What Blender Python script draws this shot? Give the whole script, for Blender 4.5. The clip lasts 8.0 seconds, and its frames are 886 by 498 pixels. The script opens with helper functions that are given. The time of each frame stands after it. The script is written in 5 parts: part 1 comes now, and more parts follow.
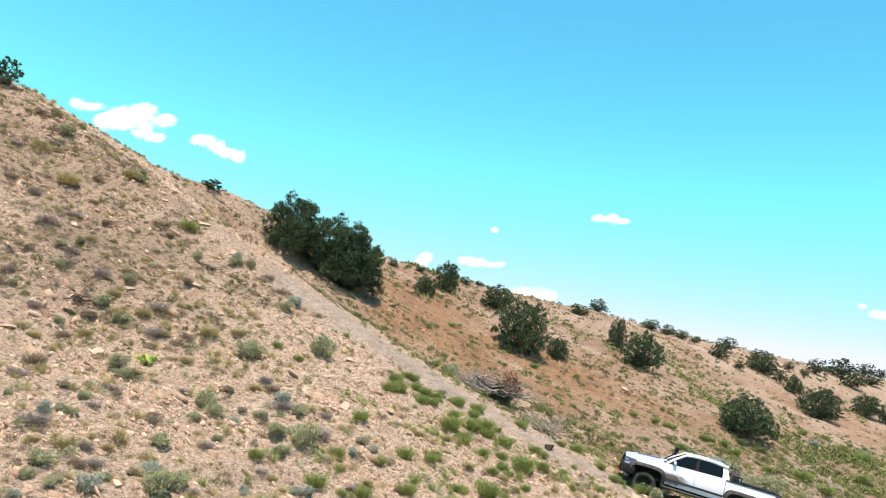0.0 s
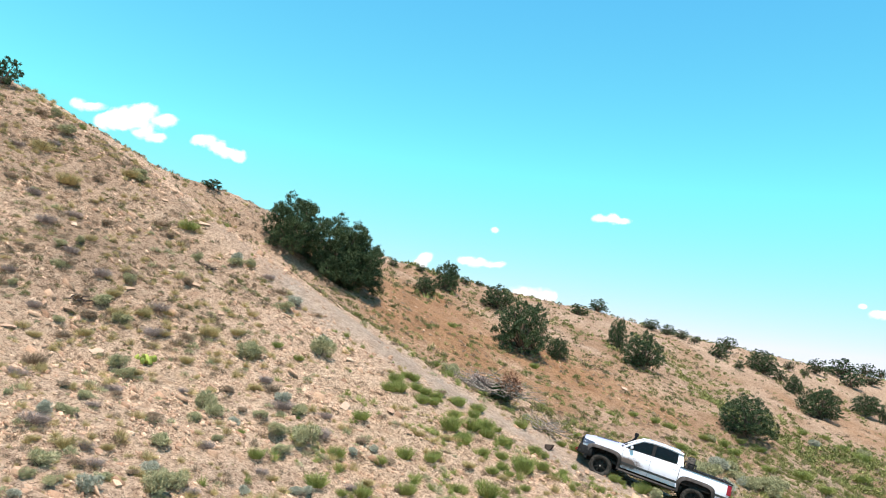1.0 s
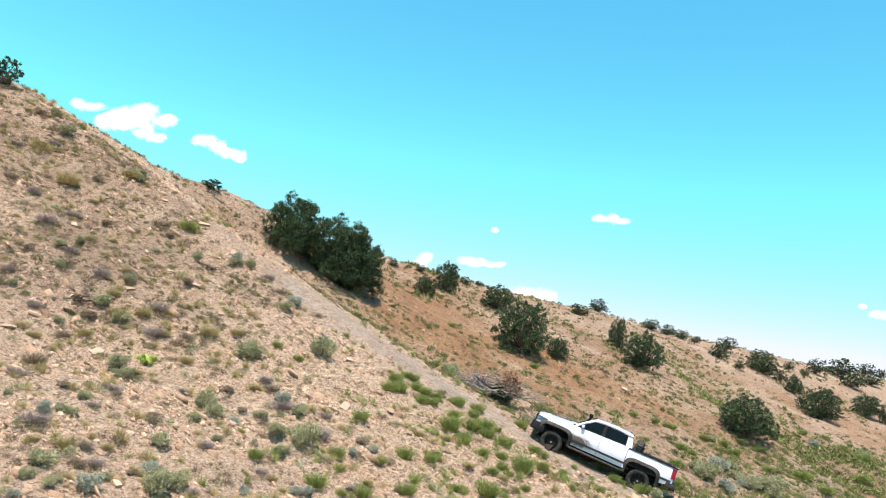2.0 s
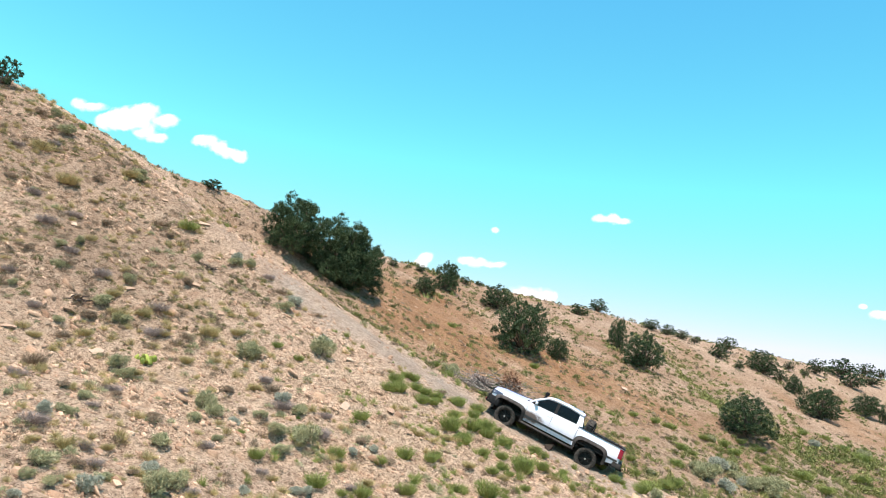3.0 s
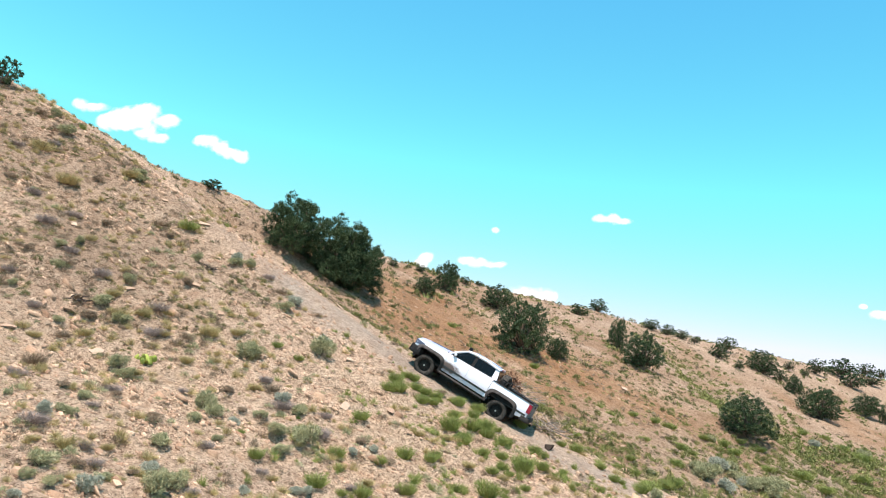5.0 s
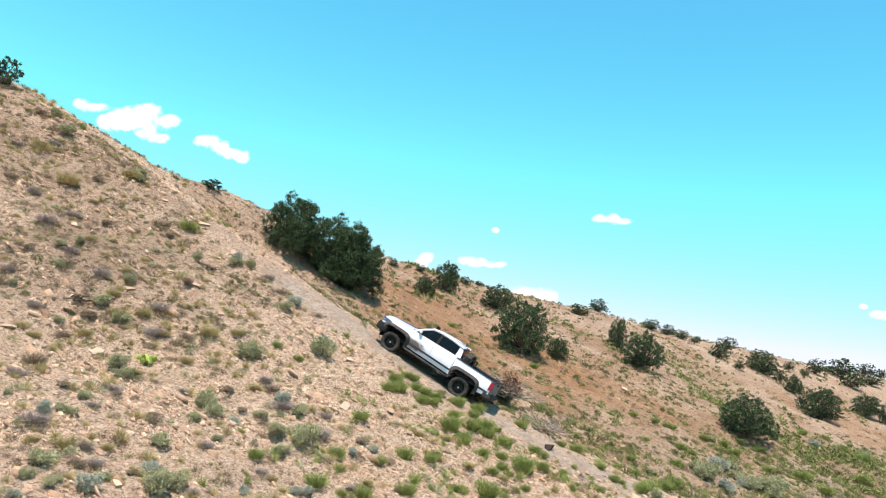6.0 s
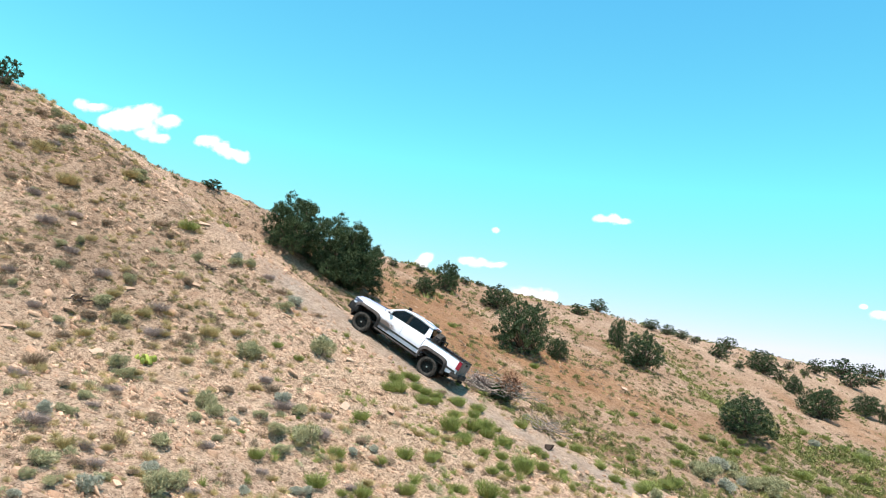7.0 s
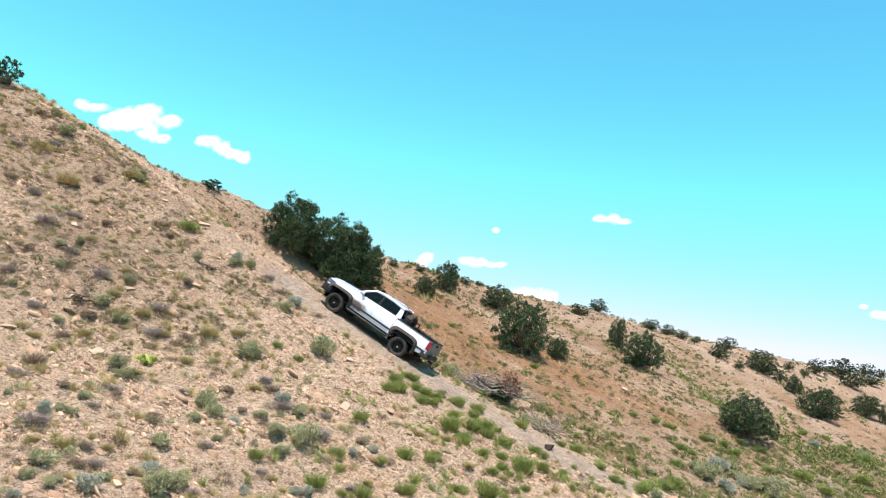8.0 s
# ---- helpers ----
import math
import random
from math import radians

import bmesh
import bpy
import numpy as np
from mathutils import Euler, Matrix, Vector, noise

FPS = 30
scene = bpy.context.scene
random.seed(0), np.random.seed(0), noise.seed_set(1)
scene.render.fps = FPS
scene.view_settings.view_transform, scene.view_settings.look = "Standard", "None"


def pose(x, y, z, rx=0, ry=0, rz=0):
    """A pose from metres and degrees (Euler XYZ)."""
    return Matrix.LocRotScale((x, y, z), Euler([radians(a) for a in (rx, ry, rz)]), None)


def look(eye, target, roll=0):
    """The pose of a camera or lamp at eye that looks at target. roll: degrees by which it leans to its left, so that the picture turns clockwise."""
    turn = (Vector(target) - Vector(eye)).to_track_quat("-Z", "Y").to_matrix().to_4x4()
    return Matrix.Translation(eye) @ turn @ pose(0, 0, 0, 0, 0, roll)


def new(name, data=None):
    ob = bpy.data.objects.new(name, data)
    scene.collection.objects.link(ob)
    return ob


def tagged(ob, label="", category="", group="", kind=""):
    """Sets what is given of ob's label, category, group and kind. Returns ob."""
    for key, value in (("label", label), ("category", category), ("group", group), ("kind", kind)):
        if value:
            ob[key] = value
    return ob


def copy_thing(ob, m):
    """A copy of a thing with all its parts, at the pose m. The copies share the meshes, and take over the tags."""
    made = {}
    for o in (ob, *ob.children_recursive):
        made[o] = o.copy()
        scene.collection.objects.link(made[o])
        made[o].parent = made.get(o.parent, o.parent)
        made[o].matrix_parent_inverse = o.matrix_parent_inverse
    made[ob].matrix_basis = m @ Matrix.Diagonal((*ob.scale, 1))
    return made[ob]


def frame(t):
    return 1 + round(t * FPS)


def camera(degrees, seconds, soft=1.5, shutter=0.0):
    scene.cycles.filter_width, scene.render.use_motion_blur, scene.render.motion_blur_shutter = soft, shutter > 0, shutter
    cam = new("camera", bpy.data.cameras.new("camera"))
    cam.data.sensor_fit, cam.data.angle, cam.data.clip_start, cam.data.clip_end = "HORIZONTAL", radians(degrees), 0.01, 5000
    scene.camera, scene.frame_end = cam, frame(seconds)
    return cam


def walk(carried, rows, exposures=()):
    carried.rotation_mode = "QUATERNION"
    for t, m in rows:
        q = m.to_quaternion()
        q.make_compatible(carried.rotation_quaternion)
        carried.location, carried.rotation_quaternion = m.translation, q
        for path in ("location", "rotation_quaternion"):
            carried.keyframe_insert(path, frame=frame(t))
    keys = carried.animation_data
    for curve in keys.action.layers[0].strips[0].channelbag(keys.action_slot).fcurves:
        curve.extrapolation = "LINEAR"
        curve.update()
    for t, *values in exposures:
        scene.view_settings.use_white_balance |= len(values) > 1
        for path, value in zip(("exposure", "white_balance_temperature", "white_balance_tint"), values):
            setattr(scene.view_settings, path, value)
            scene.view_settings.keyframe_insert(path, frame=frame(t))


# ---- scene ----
EYE = (0.0, 0.0, 1.65)
cam = camera(62, 8.0, soft=1.0)
CAM_POSE = look(EYE, (0.0, 10.0, 1.65 + 10.0 * math.tan(radians(7.8))), 8.0)
walk(cam, [(0.0, CAM_POSE), (8.0, CAM_POSE)])

# ---- light ----
SUN_WAY = Vector((-0.06, -0.22, 1.0)).normalized()      # towards the sun
sun_data = bpy.data.lights.new("sun", "SUN")
sun_data.energy, sun_data.angle, sun_data.color = 4.25, radians(0.53), (1.0, 0.88, 0.765)
sun = new("sun", sun_data)
sun.matrix_world = look((30, 10, 60), Vector((30, 10, 60)) - SUN_WAY)
world = bpy.data.worlds.new("sky")
scene.world = world
world.use_nodes = True
wn, wl = world.node_tree.nodes, world.node_tree.links
sky = wn.new("ShaderNodeTexSky")
sky.sky_type, sky.sun_disc = "NISHITA", False
sky.sun_elevation = math.asin(SUN_WAY.z)
sky.sun_rotation = math.atan2(SUN_WAY.x, SUN_WAY.y)
sky.altitude, sky.air_density, sky.dust_density, sky.ozone_density = 1900, 1.0, 0.6, 1.0
# the air is very clear: a deep cyan above, pale near the skyline
split, join = wn.new("ShaderNodeSeparateColor"), wn.new("ShaderNodeCombineColor")
wl.new(sky.outputs[0], split.inputs[0])
for i, (power, gain) in enumerate(((1.30, 0.124), (1.11, 0.328), (0.30, 0.70))):
    p, g = wn.new("ShaderNodeMath"), wn.new("ShaderNodeMath")
    p.operation, g.operation = "POWER", "MULTIPLY"
    p.inputs[1].default_value, g.inputs[1].default_value = power, gain
    wl.new(split.outputs[i], p.inputs[0])
    wl.new(p.outputs[0], g.inputs[0])
    top = wn.new("ShaderNodeMath")
    top.operation, top.inputs[1].default_value = "MINIMUM", (0.95, 1.0, 1.14)[i]
    wl.new(g.outputs[0], top.inputs[0])
    wl.new(top.outputs[0], join.inputs[i])
wl.new(join.outputs[0], wn["Background"].inputs[0])
wn["Background"].inputs[1].default_value = 0.42
scene.view_settings.exposure = 1.21

# ---- the lie of the land ----
TRACK_WAY = np.array((-0.9642, 0.2651))       # uphill along the track
TRACK_OFF = np.array((0.2651, 0.9642))        # across it, away from the viewer


def lattice(ix, iy, seed):
    h = (ix.astype(np.int64) * 374761393 + iy.astype(np.int64) * 668265263 + seed * 974711) & 0x7FFFFFFF
    h = ((h ^ (h >> 13)) * 1274126177) & 0x7FFFFFFF
    return ((h ^ (h >> 16)) & 0xFFFF) / 65535.0


def vnoise(x, y, seed=0):
    """Smooth value noise, 0 to 1."""
    x, y = np.asarray(x, float), np.asarray(y, float)
    ix, iy = np.floor(x), np.floor(y)
    fx, fy = x - ix, y - iy
    fx, fy = fx * fx * (3 - 2 * fx), fy * fy * (3 - 2 * fy)
    a, b = lattice(ix, iy, seed), lattice(ix + 1, iy, seed)
    c, d = lattice(ix, iy + 1, seed), lattice(ix + 1, iy + 1, seed)
    return (a * (1 - fx) + b * fx) * (1 - fy) + (c * (1 - fx) + d * fx) * fy


def softmax(a, b, k):
    return k * np.logaddexp(a / k, b / k)


def softmin(a, b, k):
    return -softmax(-a, -b, k)


def track_frame(x, y):
    """Distance along the track (uphill) and across it (away from the viewer)."""
    dx, dy = x, y - 28.956
    return dx * TRACK_WAY[0] + dy * TRACK_WAY[1], dx * TRACK_OFF[0] + dy * TRACK_OFF[1]


def track_height(s):
    """Height of the track along its length."""
    p = 1.5 * np.logaddexp(0.0, (s + 7) / 3) - 4.72
    p = p + 0.12 * np.exp(-((s - 17.5) / 4.5) ** 2)
    return softmin(p, 10.911000 + 0.05 * s, 1.5) + 1.65


def bump(x, y, cx, cy, rx, ry, turn=0.0):
    c, s = math.cos(turn), math.sin(turn)
    u, v = (x - cx) * c + (y - cy) * s, -(x - cx) * s + (y - cy) * c
    return np.exp(-(u / rx) ** 2 - (v / ry) ** 2)


def big_form(x, y):
    s, w = track_frame(x, y)
    k = 0.28 + 0.27 / (1 + np.exp(-(s + 1) / 4))
    # the side of the hill, the level track on it, and the fall into the gully
    shoulder = np.minimum(w, 0) * k + 0.14 * (1 - np.exp(np.minimum(w, 0) / 1.0))
    near = track_height(s) + shoulder - 0.28 * np.maximum(w - 1.9, 0)
    stand = np.where(y > 2, -0.33 * (y - 2), 0.02 * (y - 2)) + 0.0 * x
    stand = np.maximum(stand, -8.0)
    hill = softmax(near, stand, 0.25)
    # the slopes behind and the flat top that they lead up to
    slope = 0.5 - 0.25 * (x - 2) + 0.28 * (y - 40) + 1.65
    top = 8.432000 + -0.033000 * x + -0.645000 * bump(x, y, -14, 46, 11, 14)
    slope = slope + 1.756000 * bump(x, y, -12, 41, 9, 8) + 6.199000 * bump(x, y, -18, 41, 7, 7) + 3.550000 * bump(x, y, 75, 112, 30, 40)
    # a grassy gully down the slope behind, with a spur beside it
    bed = 21.6 + 0.02 * np.minimum(y - 59, 0) ** 2
    reach = np.exp(-((y - 55) / 14) ** 4)
    slope = slope + reach * (0.55 * np.exp(-((x - bed + 6.5) / 4.0) ** 2) - 0.95 * np.exp(-((x - bed) / 3.0) ** 2))
    back = softmin(slope, top, 0.8)
    back = np.maximum(back, -9.0 + 0 * x)
    d = np.hypot(x, y)
    back = back - np.maximum(d - 130, 0) * 0.05 * (d < 1e9)
    back = np.maximum(back, -14.0)
    return softmax(hill, back, 0.5)


def height(x, y):
    """Height of the ground."""
    x, y = np.asarray(x, float), np.asarray(y, float)
    s, w = track_frame(x, y)
    on = np.exp(-(w / 1.5) ** 2)
    h = big_form(x, y)
    h = h + (vnoise(x / 5.3, y / 5.3, 3) - 0.5) * 0.5 * (1 - on)
    h = h + (vnoise(s / 3.0, w / 1.1, 4) - 0.5) * 0.22 * (1 - on)
    h = h + (vnoise(s / 1.3, w / 0.42, 7) - 0.5) * 0.10 * (1 - on)
    # thin ledges of layered rock that run along the hillside
    layer = w * 1.15 + (vnoise(s / 4.0, w / 2.0, 8) - 0.5) * 2.2
    ledge = np.abs((layer - np.floor(layer)) * 2 - 1)
    h = h + (ledge - 0.5) * 0.26 * (1 - on) * vnoise(s / 2.2, w / 1.4, 9)
    h = h + (vnoise(x / 0.7, y / 0.7, 5) - 0.5) * 0.15 * (1 - 0.7 * on)
    h = h + (vnoise(x / 0.3, y / 0.3, 6) - 0.5) * 0.09 * (1 - 0.6 * on)
    return h


def ground(x, y):
    return float(height(x, y))


# ---- materials ----
def shader(name, rough=0.8, metal=0.0, spec=0.3):
    m = bpy.data.materials.new(name)
    m.use_nodes = True
    b = m.node_tree.nodes["Principled BSDF"]
    b.inputs["Roughness"].default_value = rough
    b.inputs["Metallic"].default_value = metal
    b.inputs["Specular IOR Level"].default_value = spec
    return m, m.node_tree.nodes, m.node_tree.links, b


def mixed(n, l, fac, a, b):
    """A colour node that goes from a to b; each may be a colour or a socket."""
    mix = n.new("ShaderNodeMix")
    mix.data_type = "RGBA"
    for sock, v in ((mix.inputs[0], fac), (mix.inputs[6], a), (mix.inputs[7], b)):
        if isinstance(v, (tuple, list)):
            sock.default_value = (*v, 1)
        elif isinstance(v, (int, float)):
            sock.default_value = v
        else:
            l.new(v, sock)
    return mix.outputs[2]


def noisy(n, l, scale, detail=4, lo=0.4, hi=0.6, coord="Object", rough=0.55):
    tc = n.new("ShaderNodeTexCoord")
    t = n.new("ShaderNodeTexNoise")
    t.inputs["Scale"].default_value, t.inputs["Detail"].default_value = scale, detail
    t.inputs["Roughness"].default_value = rough
    l.new(tc.outputs[coord], t.inputs["Vector"])
    r = n.new("ShaderNodeMapRange")
    r.inputs[1].default_value, r.inputs[2].default_value = lo, hi
    l.new(t.outputs["Fac"], r.inputs[0])
    return r.outputs[0]


def bumped(n, l, b, fac, strength, distance):
    k = n.new("ShaderNodeBump")
    k.inputs["Strength"].default_value, k.inputs["Distance"].default_value = strength, distance
    l.new(fac, k.inputs["Height"])
    l.new(k.outputs[0], b.inputs["Normal"])


def plain(name, colour, rough=0.6, metal=0.0, spec=0.3, vary=0.12, scale=9.0):
    m, n, l, b = shader(name, rough, metal, spec)
    dark = tuple(c * (1 - vary) for c in colour)
    light = tuple(min(1, c * (1 + vary)) for c in colour)
    l.new(mixed(n, l, noisy(n, l, scale), dark, light), b.inputs["Base Color"])
    return m


def leafy(name, dark, light, rough=0.75):
    """Leaves or blades, each its own shade."""
    m, n, l, b = shader(name, rough, 0, 0.2)
    g = n.new("ShaderNodeNewGeometry")
    patch = noisy(n, l, 0.6, 2, 0.35, 0.65)
    mx = n.new("ShaderNodeMath")
    mx.operation = "MULTIPLY_ADD"
    mx.inputs[1].default_value = 0.6
    l.new(g.outputs["Random Per Island"], mx.inputs[0])
    half = n.new("ShaderNodeMath")
    half.operation = "MULTIPLY"
    half.inputs[1].default_value = 0.4
    l.new(patch, half.inputs[0])
    l.new(half.outputs[0], mx.inputs[2])
    l.new(mixed(n, l, mx.outputs[0], dark, light), b.inputs["Base Color"])
    return m


def ground_material():
    m, n, l, b = shader("stony_soil", 0.95, 0, 0.15)
    at = n.new("ShaderNodeAttribute")
    at.attribute_name = "soil"
    sep = n.new("ShaderNodeSeparateColor")
    l.new(at.outputs["Color"], sep.inputs[0])
    sandy = mixed(n, l, noisy(n, l, 0.35, 5), (0.51, 0.312, 0.192), (0.65, 0.42, 0.285))
    pink = mixed(n, l, noisy(n, l, 0.22, 4, 0.45, 0.6), sandy, (0.55, 0.32, 0.225))
    orange = mixed(n, l, noisy(n, l, 0.8, 5), (0.27, 0.122, 0.047), (0.38, 0.185, 0.077))
    grey = mixed(n, l, noisy(n, l, 1.5, 5), (0.35, 0.28, 0.24), (0.47, 0.385, 0.335))
    umber = mixed(n, l, noisy(n, l, 1.1, 6), (0.175, 0.109, 0.074), (0.29, 0.187, 0.127))
    c = mixed(n, l, at.outputs["Alpha"], pink, umber)
    c = mixed(n, l, sep.outputs[0], c, orange)
    c = mixed(n, l, sep.outputs[1], c, grey)
    green = mixed(n, l, noisy(n, l, 2.5, 5), (0.08, 0.10, 0.034), (0.15, 0.145, 0.064))
    thin = n.new("ShaderNodeMath")
    thin.operation = "MULTIPLY"
    thin.inputs[1].default_value = 0.9
    l.new(sep.outputs[2], thin.inputs[0])
    c = mixed(n, l, thin.outputs[0], c, green)
    # crushed rock: cells of their own shade at two sizes
    for scale, share in ((5.0, 0.9), (12.0, 1.0), (27.0, 1.0)):
        tc = n.new("ShaderNodeTexCoord")
        v = n.new("ShaderNodeTexVoronoi")
        v.inputs["Scale"].default_value = scale
        l.new(tc.outputs["Object"], v.inputs["Vector"])
        one = n.new("ShaderNodeSeparateColor")
        l.new(v.outputs["Color"], one.inputs[0])
        darker = mixed(n, l, 0.60, c, (0.11, 0.062, 0.042))
        lighter = mixed(n, l, 0.45, c, (0.78, 0.59, 0.45))
        few = n.new("ShaderNodeMapRange")
        few.inputs[1].default_value, few.inputs[2].default_value = 0.08, 0.50
        l.new(one.outputs[0], few.inputs[0])
        cell = mixed(n, l, few.outputs[0], darker, lighter)
        amount = n.new("ShaderNodeMath")
        amount.operation = "MULTIPLY"
        amount.inputs[1].default_value = share
        l.new(noisy(n, l, scale * 0.16, 3, 0.33, 0.52), amount.inputs[0])
        c = mixed(n, l, amount.outputs[0], c, cell)
    # the coloured earths and the track's dust lie over the stones in part
    for socket, colour in ((at.outputs["Alpha"], umber), (sep.outputs[0], orange), (sep.outputs[1], grey)):
        half = n.new("ShaderNodeMath")
        half.operation = "MULTIPLY"
        half.inputs[1].default_value = 0.6
        l.new(socket, half.inputs[0])
        c = mixed(n, l, half.outputs[0], c, colour)
    # fine grit, its low spots coloured darker to stand in for small shadows
    grit_shade = noisy(n, l, 9.0, 8, 0.36, 0.64, rough=0.72)
    c = mixed(n, l, grit_shade, mixed(n, l, 0.36, c, (0.12, 0.068, 0.043)), c)
    l.new(c, b.inputs["Base Color"])
    rough_up = n.new("ShaderNodeMath")
    rough_up.operation = "MULTIPLY_ADD"
    rough_up.inputs[1].default_value = 0.8
    l.new(v.outputs["Distance"], rough_up.inputs[0])
    l.new(grit_shade, rough_up.inputs[2])
    bumped(n, l, b, rough_up.outputs[0], 1.0, 0.07)
    return m


SOIL = ground_material()


# ---- the ground: one sheet to the horizon ----
def axis(lo, hi, step, far, grow=1.13):
    fine = list(np.arange(lo, hi + step / 2, step))
    out, d, x = [], step, hi
    while x < far:
        d *= 1.06 if d < 1.5 else grow
        x += d
        out.append(x)
    back, d, x = [], step, lo
    while x > -far:
        d *= 1.06 if d < 1.5 else grow
        x -= d
        back.append(x)
    return np.array(back[::-1] + fine + out)


def soil_kind(x, y):
    """Shares of orange earth, grey track gravel, green turf and dark brown earth."""
    s, w = track_frame(x, y)
    wob = vnoise(x / 2.2, y / 2.2, 11) - 0.5
    wob2 = vnoise(x / 0.8, y / 0.8, 12) - 0.5
    orange = bump(x, y, -1.5, 42, 4.5, 10, 0.1) + 0.9 * bump(x, y, 9, 43, 6.5, 6) + 0.6 * bump(x, y, 37, 61, 8, 6)
    orange = np.clip(orange * 1.1 + wob * 0.8 + 0.10, 0, 1) * np.clip((w - 1.5) / 2, 0, 1)
    grey = np.exp(-((w - 0.15 + wob * 1.1) / 1.08) ** 4) * np.clip((s + 13) / 5, 0, 1) * np.clip((11 - s) / 7, 0, 1)
    grey = np.clip(grey * 0.85 + (wob2 * 1.1 + wob * 0.6) * grey, 0, 1)
    bed = 21.6 + 0.02 * np.minimum(y - 59, 0) ** 2
    turf = 1.1 * np.exp(-((x - bed) / 3.4) ** 2 - ((y - 54) / 14) ** 4) + 1.1 * bump(x, y, 27, 44, 10, 6.5, 0.3) + 0.7 * bump(x, y, 19, 36.5, 9, 4.5, 0.5) + 0.9 * bump(x, y, 29, 52, 8, 2.6, 0.5)
    turf = np.clip(turf + wob * 0.9 + wob2 * 0.5 - 0.08, 0, 1) * (w > 2)
    umber = np.clip((s - 5) / 8, 0, 1) * (w < 1.0) * np.clip((w + 11) / 5, 0.1, 1) * np.clip(0.75 + wob * 1.2 + wob2 * 0.8, 0, 1) + 0.9 * np.clip((w - 2) / 3, 0, 1) * np.clip(0.7 + 1.0 * wob, 0, 1)
    return orange, grey, turf, np.clip(umber, 0, 1)


def build_ground():
    xs, ys = axis(-24, 16, 0.17, 3500), axis(14, 44, 0.17, 3500)
    gx, gy = np.meshgrid(xs, ys)
    gz = height(gx, gy)
    nx, ny = len(xs), len(ys)
    me = bpy.data.meshes.new("ground")
    i = np.arange(nx * ny).reshape(ny, nx)
    quads = np.stack([i[:-1, :-1], i[:-1, 1:], i[1:, 1:], i[1:, :-1]], -1).reshape(-1, 4)
    me.vertices.add(nx * ny)
    me.vertices.foreach_set("co", np.stack([gx, gy, gz], -1).ravel())
    me.loops.add(quads.size)
    me.loops.foreach_set("vertex_index", quads.ravel())
    me.polygons.add(len(quads))
    me.polygons.foreach_set("loop_start", np.arange(0, quads.size, 4))
    me.update(calc_edges=True)
    me.polygons.foreach_set("use_smooth", np.ones(len(quads), bool))
    o, g, t, u = soil_kind(gx, gy)
    at = me.attributes.new("soil", "FLOAT_COLOR", "POINT")
    at.data.foreach_set("color", np.stack([o, g, t, u], -1).ravel())
    me.materials.append(SOIL)
    return tagged(new("ground", me), "stony tan and orange desert hillside with a gravel track", "ground", kind="structure")


build_ground()


# ---- small builders ----
def part(name, bm, material, parent, label="", smooth=False):
    """Links a bmesh as one mesh object under a thing or a part."""
    me = bpy.data.meshes.new(name)
    bmesh.ops.recalc_face_normals(bm, faces=bm.faces)
    bm.to_mesh(me)
    bm.free()
    me.materials.append(material)
    if smooth:
        me.polygons.foreach_set("use_smooth", [True] * len(me.polygons))
        me.set_sharp_from_angle(angle=radians(38))
    ob = new(name, me)
    ob.parent = parent
    if label:
        ob["label"] = label
    return ob


def box(size, at, bevel=0.01, turn=(0, 0, 0), bm=None, taper=None):
    """A bevelled box; taper narrows its top in x and y."""
    one = bmesh.new()
    bmesh.ops.create_cube(one, size=1)
    for v in one.verts:
        if taper and v.co.z > 0:
            v.co.x *= taper[0]
            v.co.y *= taper[1]
    bmesh.ops.scale(one, vec=size, verts=one.verts)
    if bevel:
        bmesh.ops.bevel(one, geom=list(one.edges), offset=bevel, segments=2, affect="EDGES", profile=0.6)
    one.transform(pose(*at, *turn))
    return joined(bm, one)


def joined(bm, one):
    if bm is None:
        return one
    me = bpy.data.meshes.new("piece")
    one.to_mesh(me)
    one.free()
    bm.from_mesh(me)
    bpy.data.meshes.remove(me)
    return bm


def disc(radius, depth, at, axis="y", sides=24, bevel=0.0, bm=None, top=None):
    one = bmesh.new()
    bmesh.ops.create_cone(one, cap_ends=True, segments=sides, radius1=radius, radius2=radius if top is None else top, depth=depth)
    if bevel:
        bmesh.ops.bevel(one, geom=[e for e in one.edges if len(e.link_faces) == 2 and min(len(f.verts) for f in e.link_faces) == 4
                                   and max(len(f.verts) for f in e.link_faces) > 4], offset=bevel, segments=2, affect="EDGES")
    turn = {"y": (90, 0, 0), "x": (0, 90, 0), "z": (0, 0, 0)}[axis]
    one.transform(pose(*at, *turn))
    return joined(bm, one)


def tube(points, radii, sides=8, bm=None):
    """A round bar through the points."""
    bm = bm or bmesh.new()
    pts = [Vector(p) for p in points]
    if not isinstance(radii, (list, tuple)):
        radii = [radii] * len(pts)
    rings = []
    for i, p in enumerate(pts):
        way = (pts[min(i + 1, len(pts) - 1)] - pts[max(i - 1, 0)]).normalized()
        a = way.orthogonal().normalized() if abs(way.z) > 0.9 else way.cross(Vector((0, 0, 1))).normalized()
        b = way.cross(a)
        rings.append([bm.verts.new(p + radii[i] * (math.cos(k * math.tau / sides) * a + math.sin(k * math.tau / sides) * b)) for k in range(sides)])
    for r, q in zip(rings, rings[1:]):
        for k in range(sides):
            bm.faces.new((r[k], r[(k + 1) % sides], q[(k + 1) % sides], q[k]))
    bm.faces.new(rings[0][::-1])
    bm.faces.new(rings[-1])
    return bm


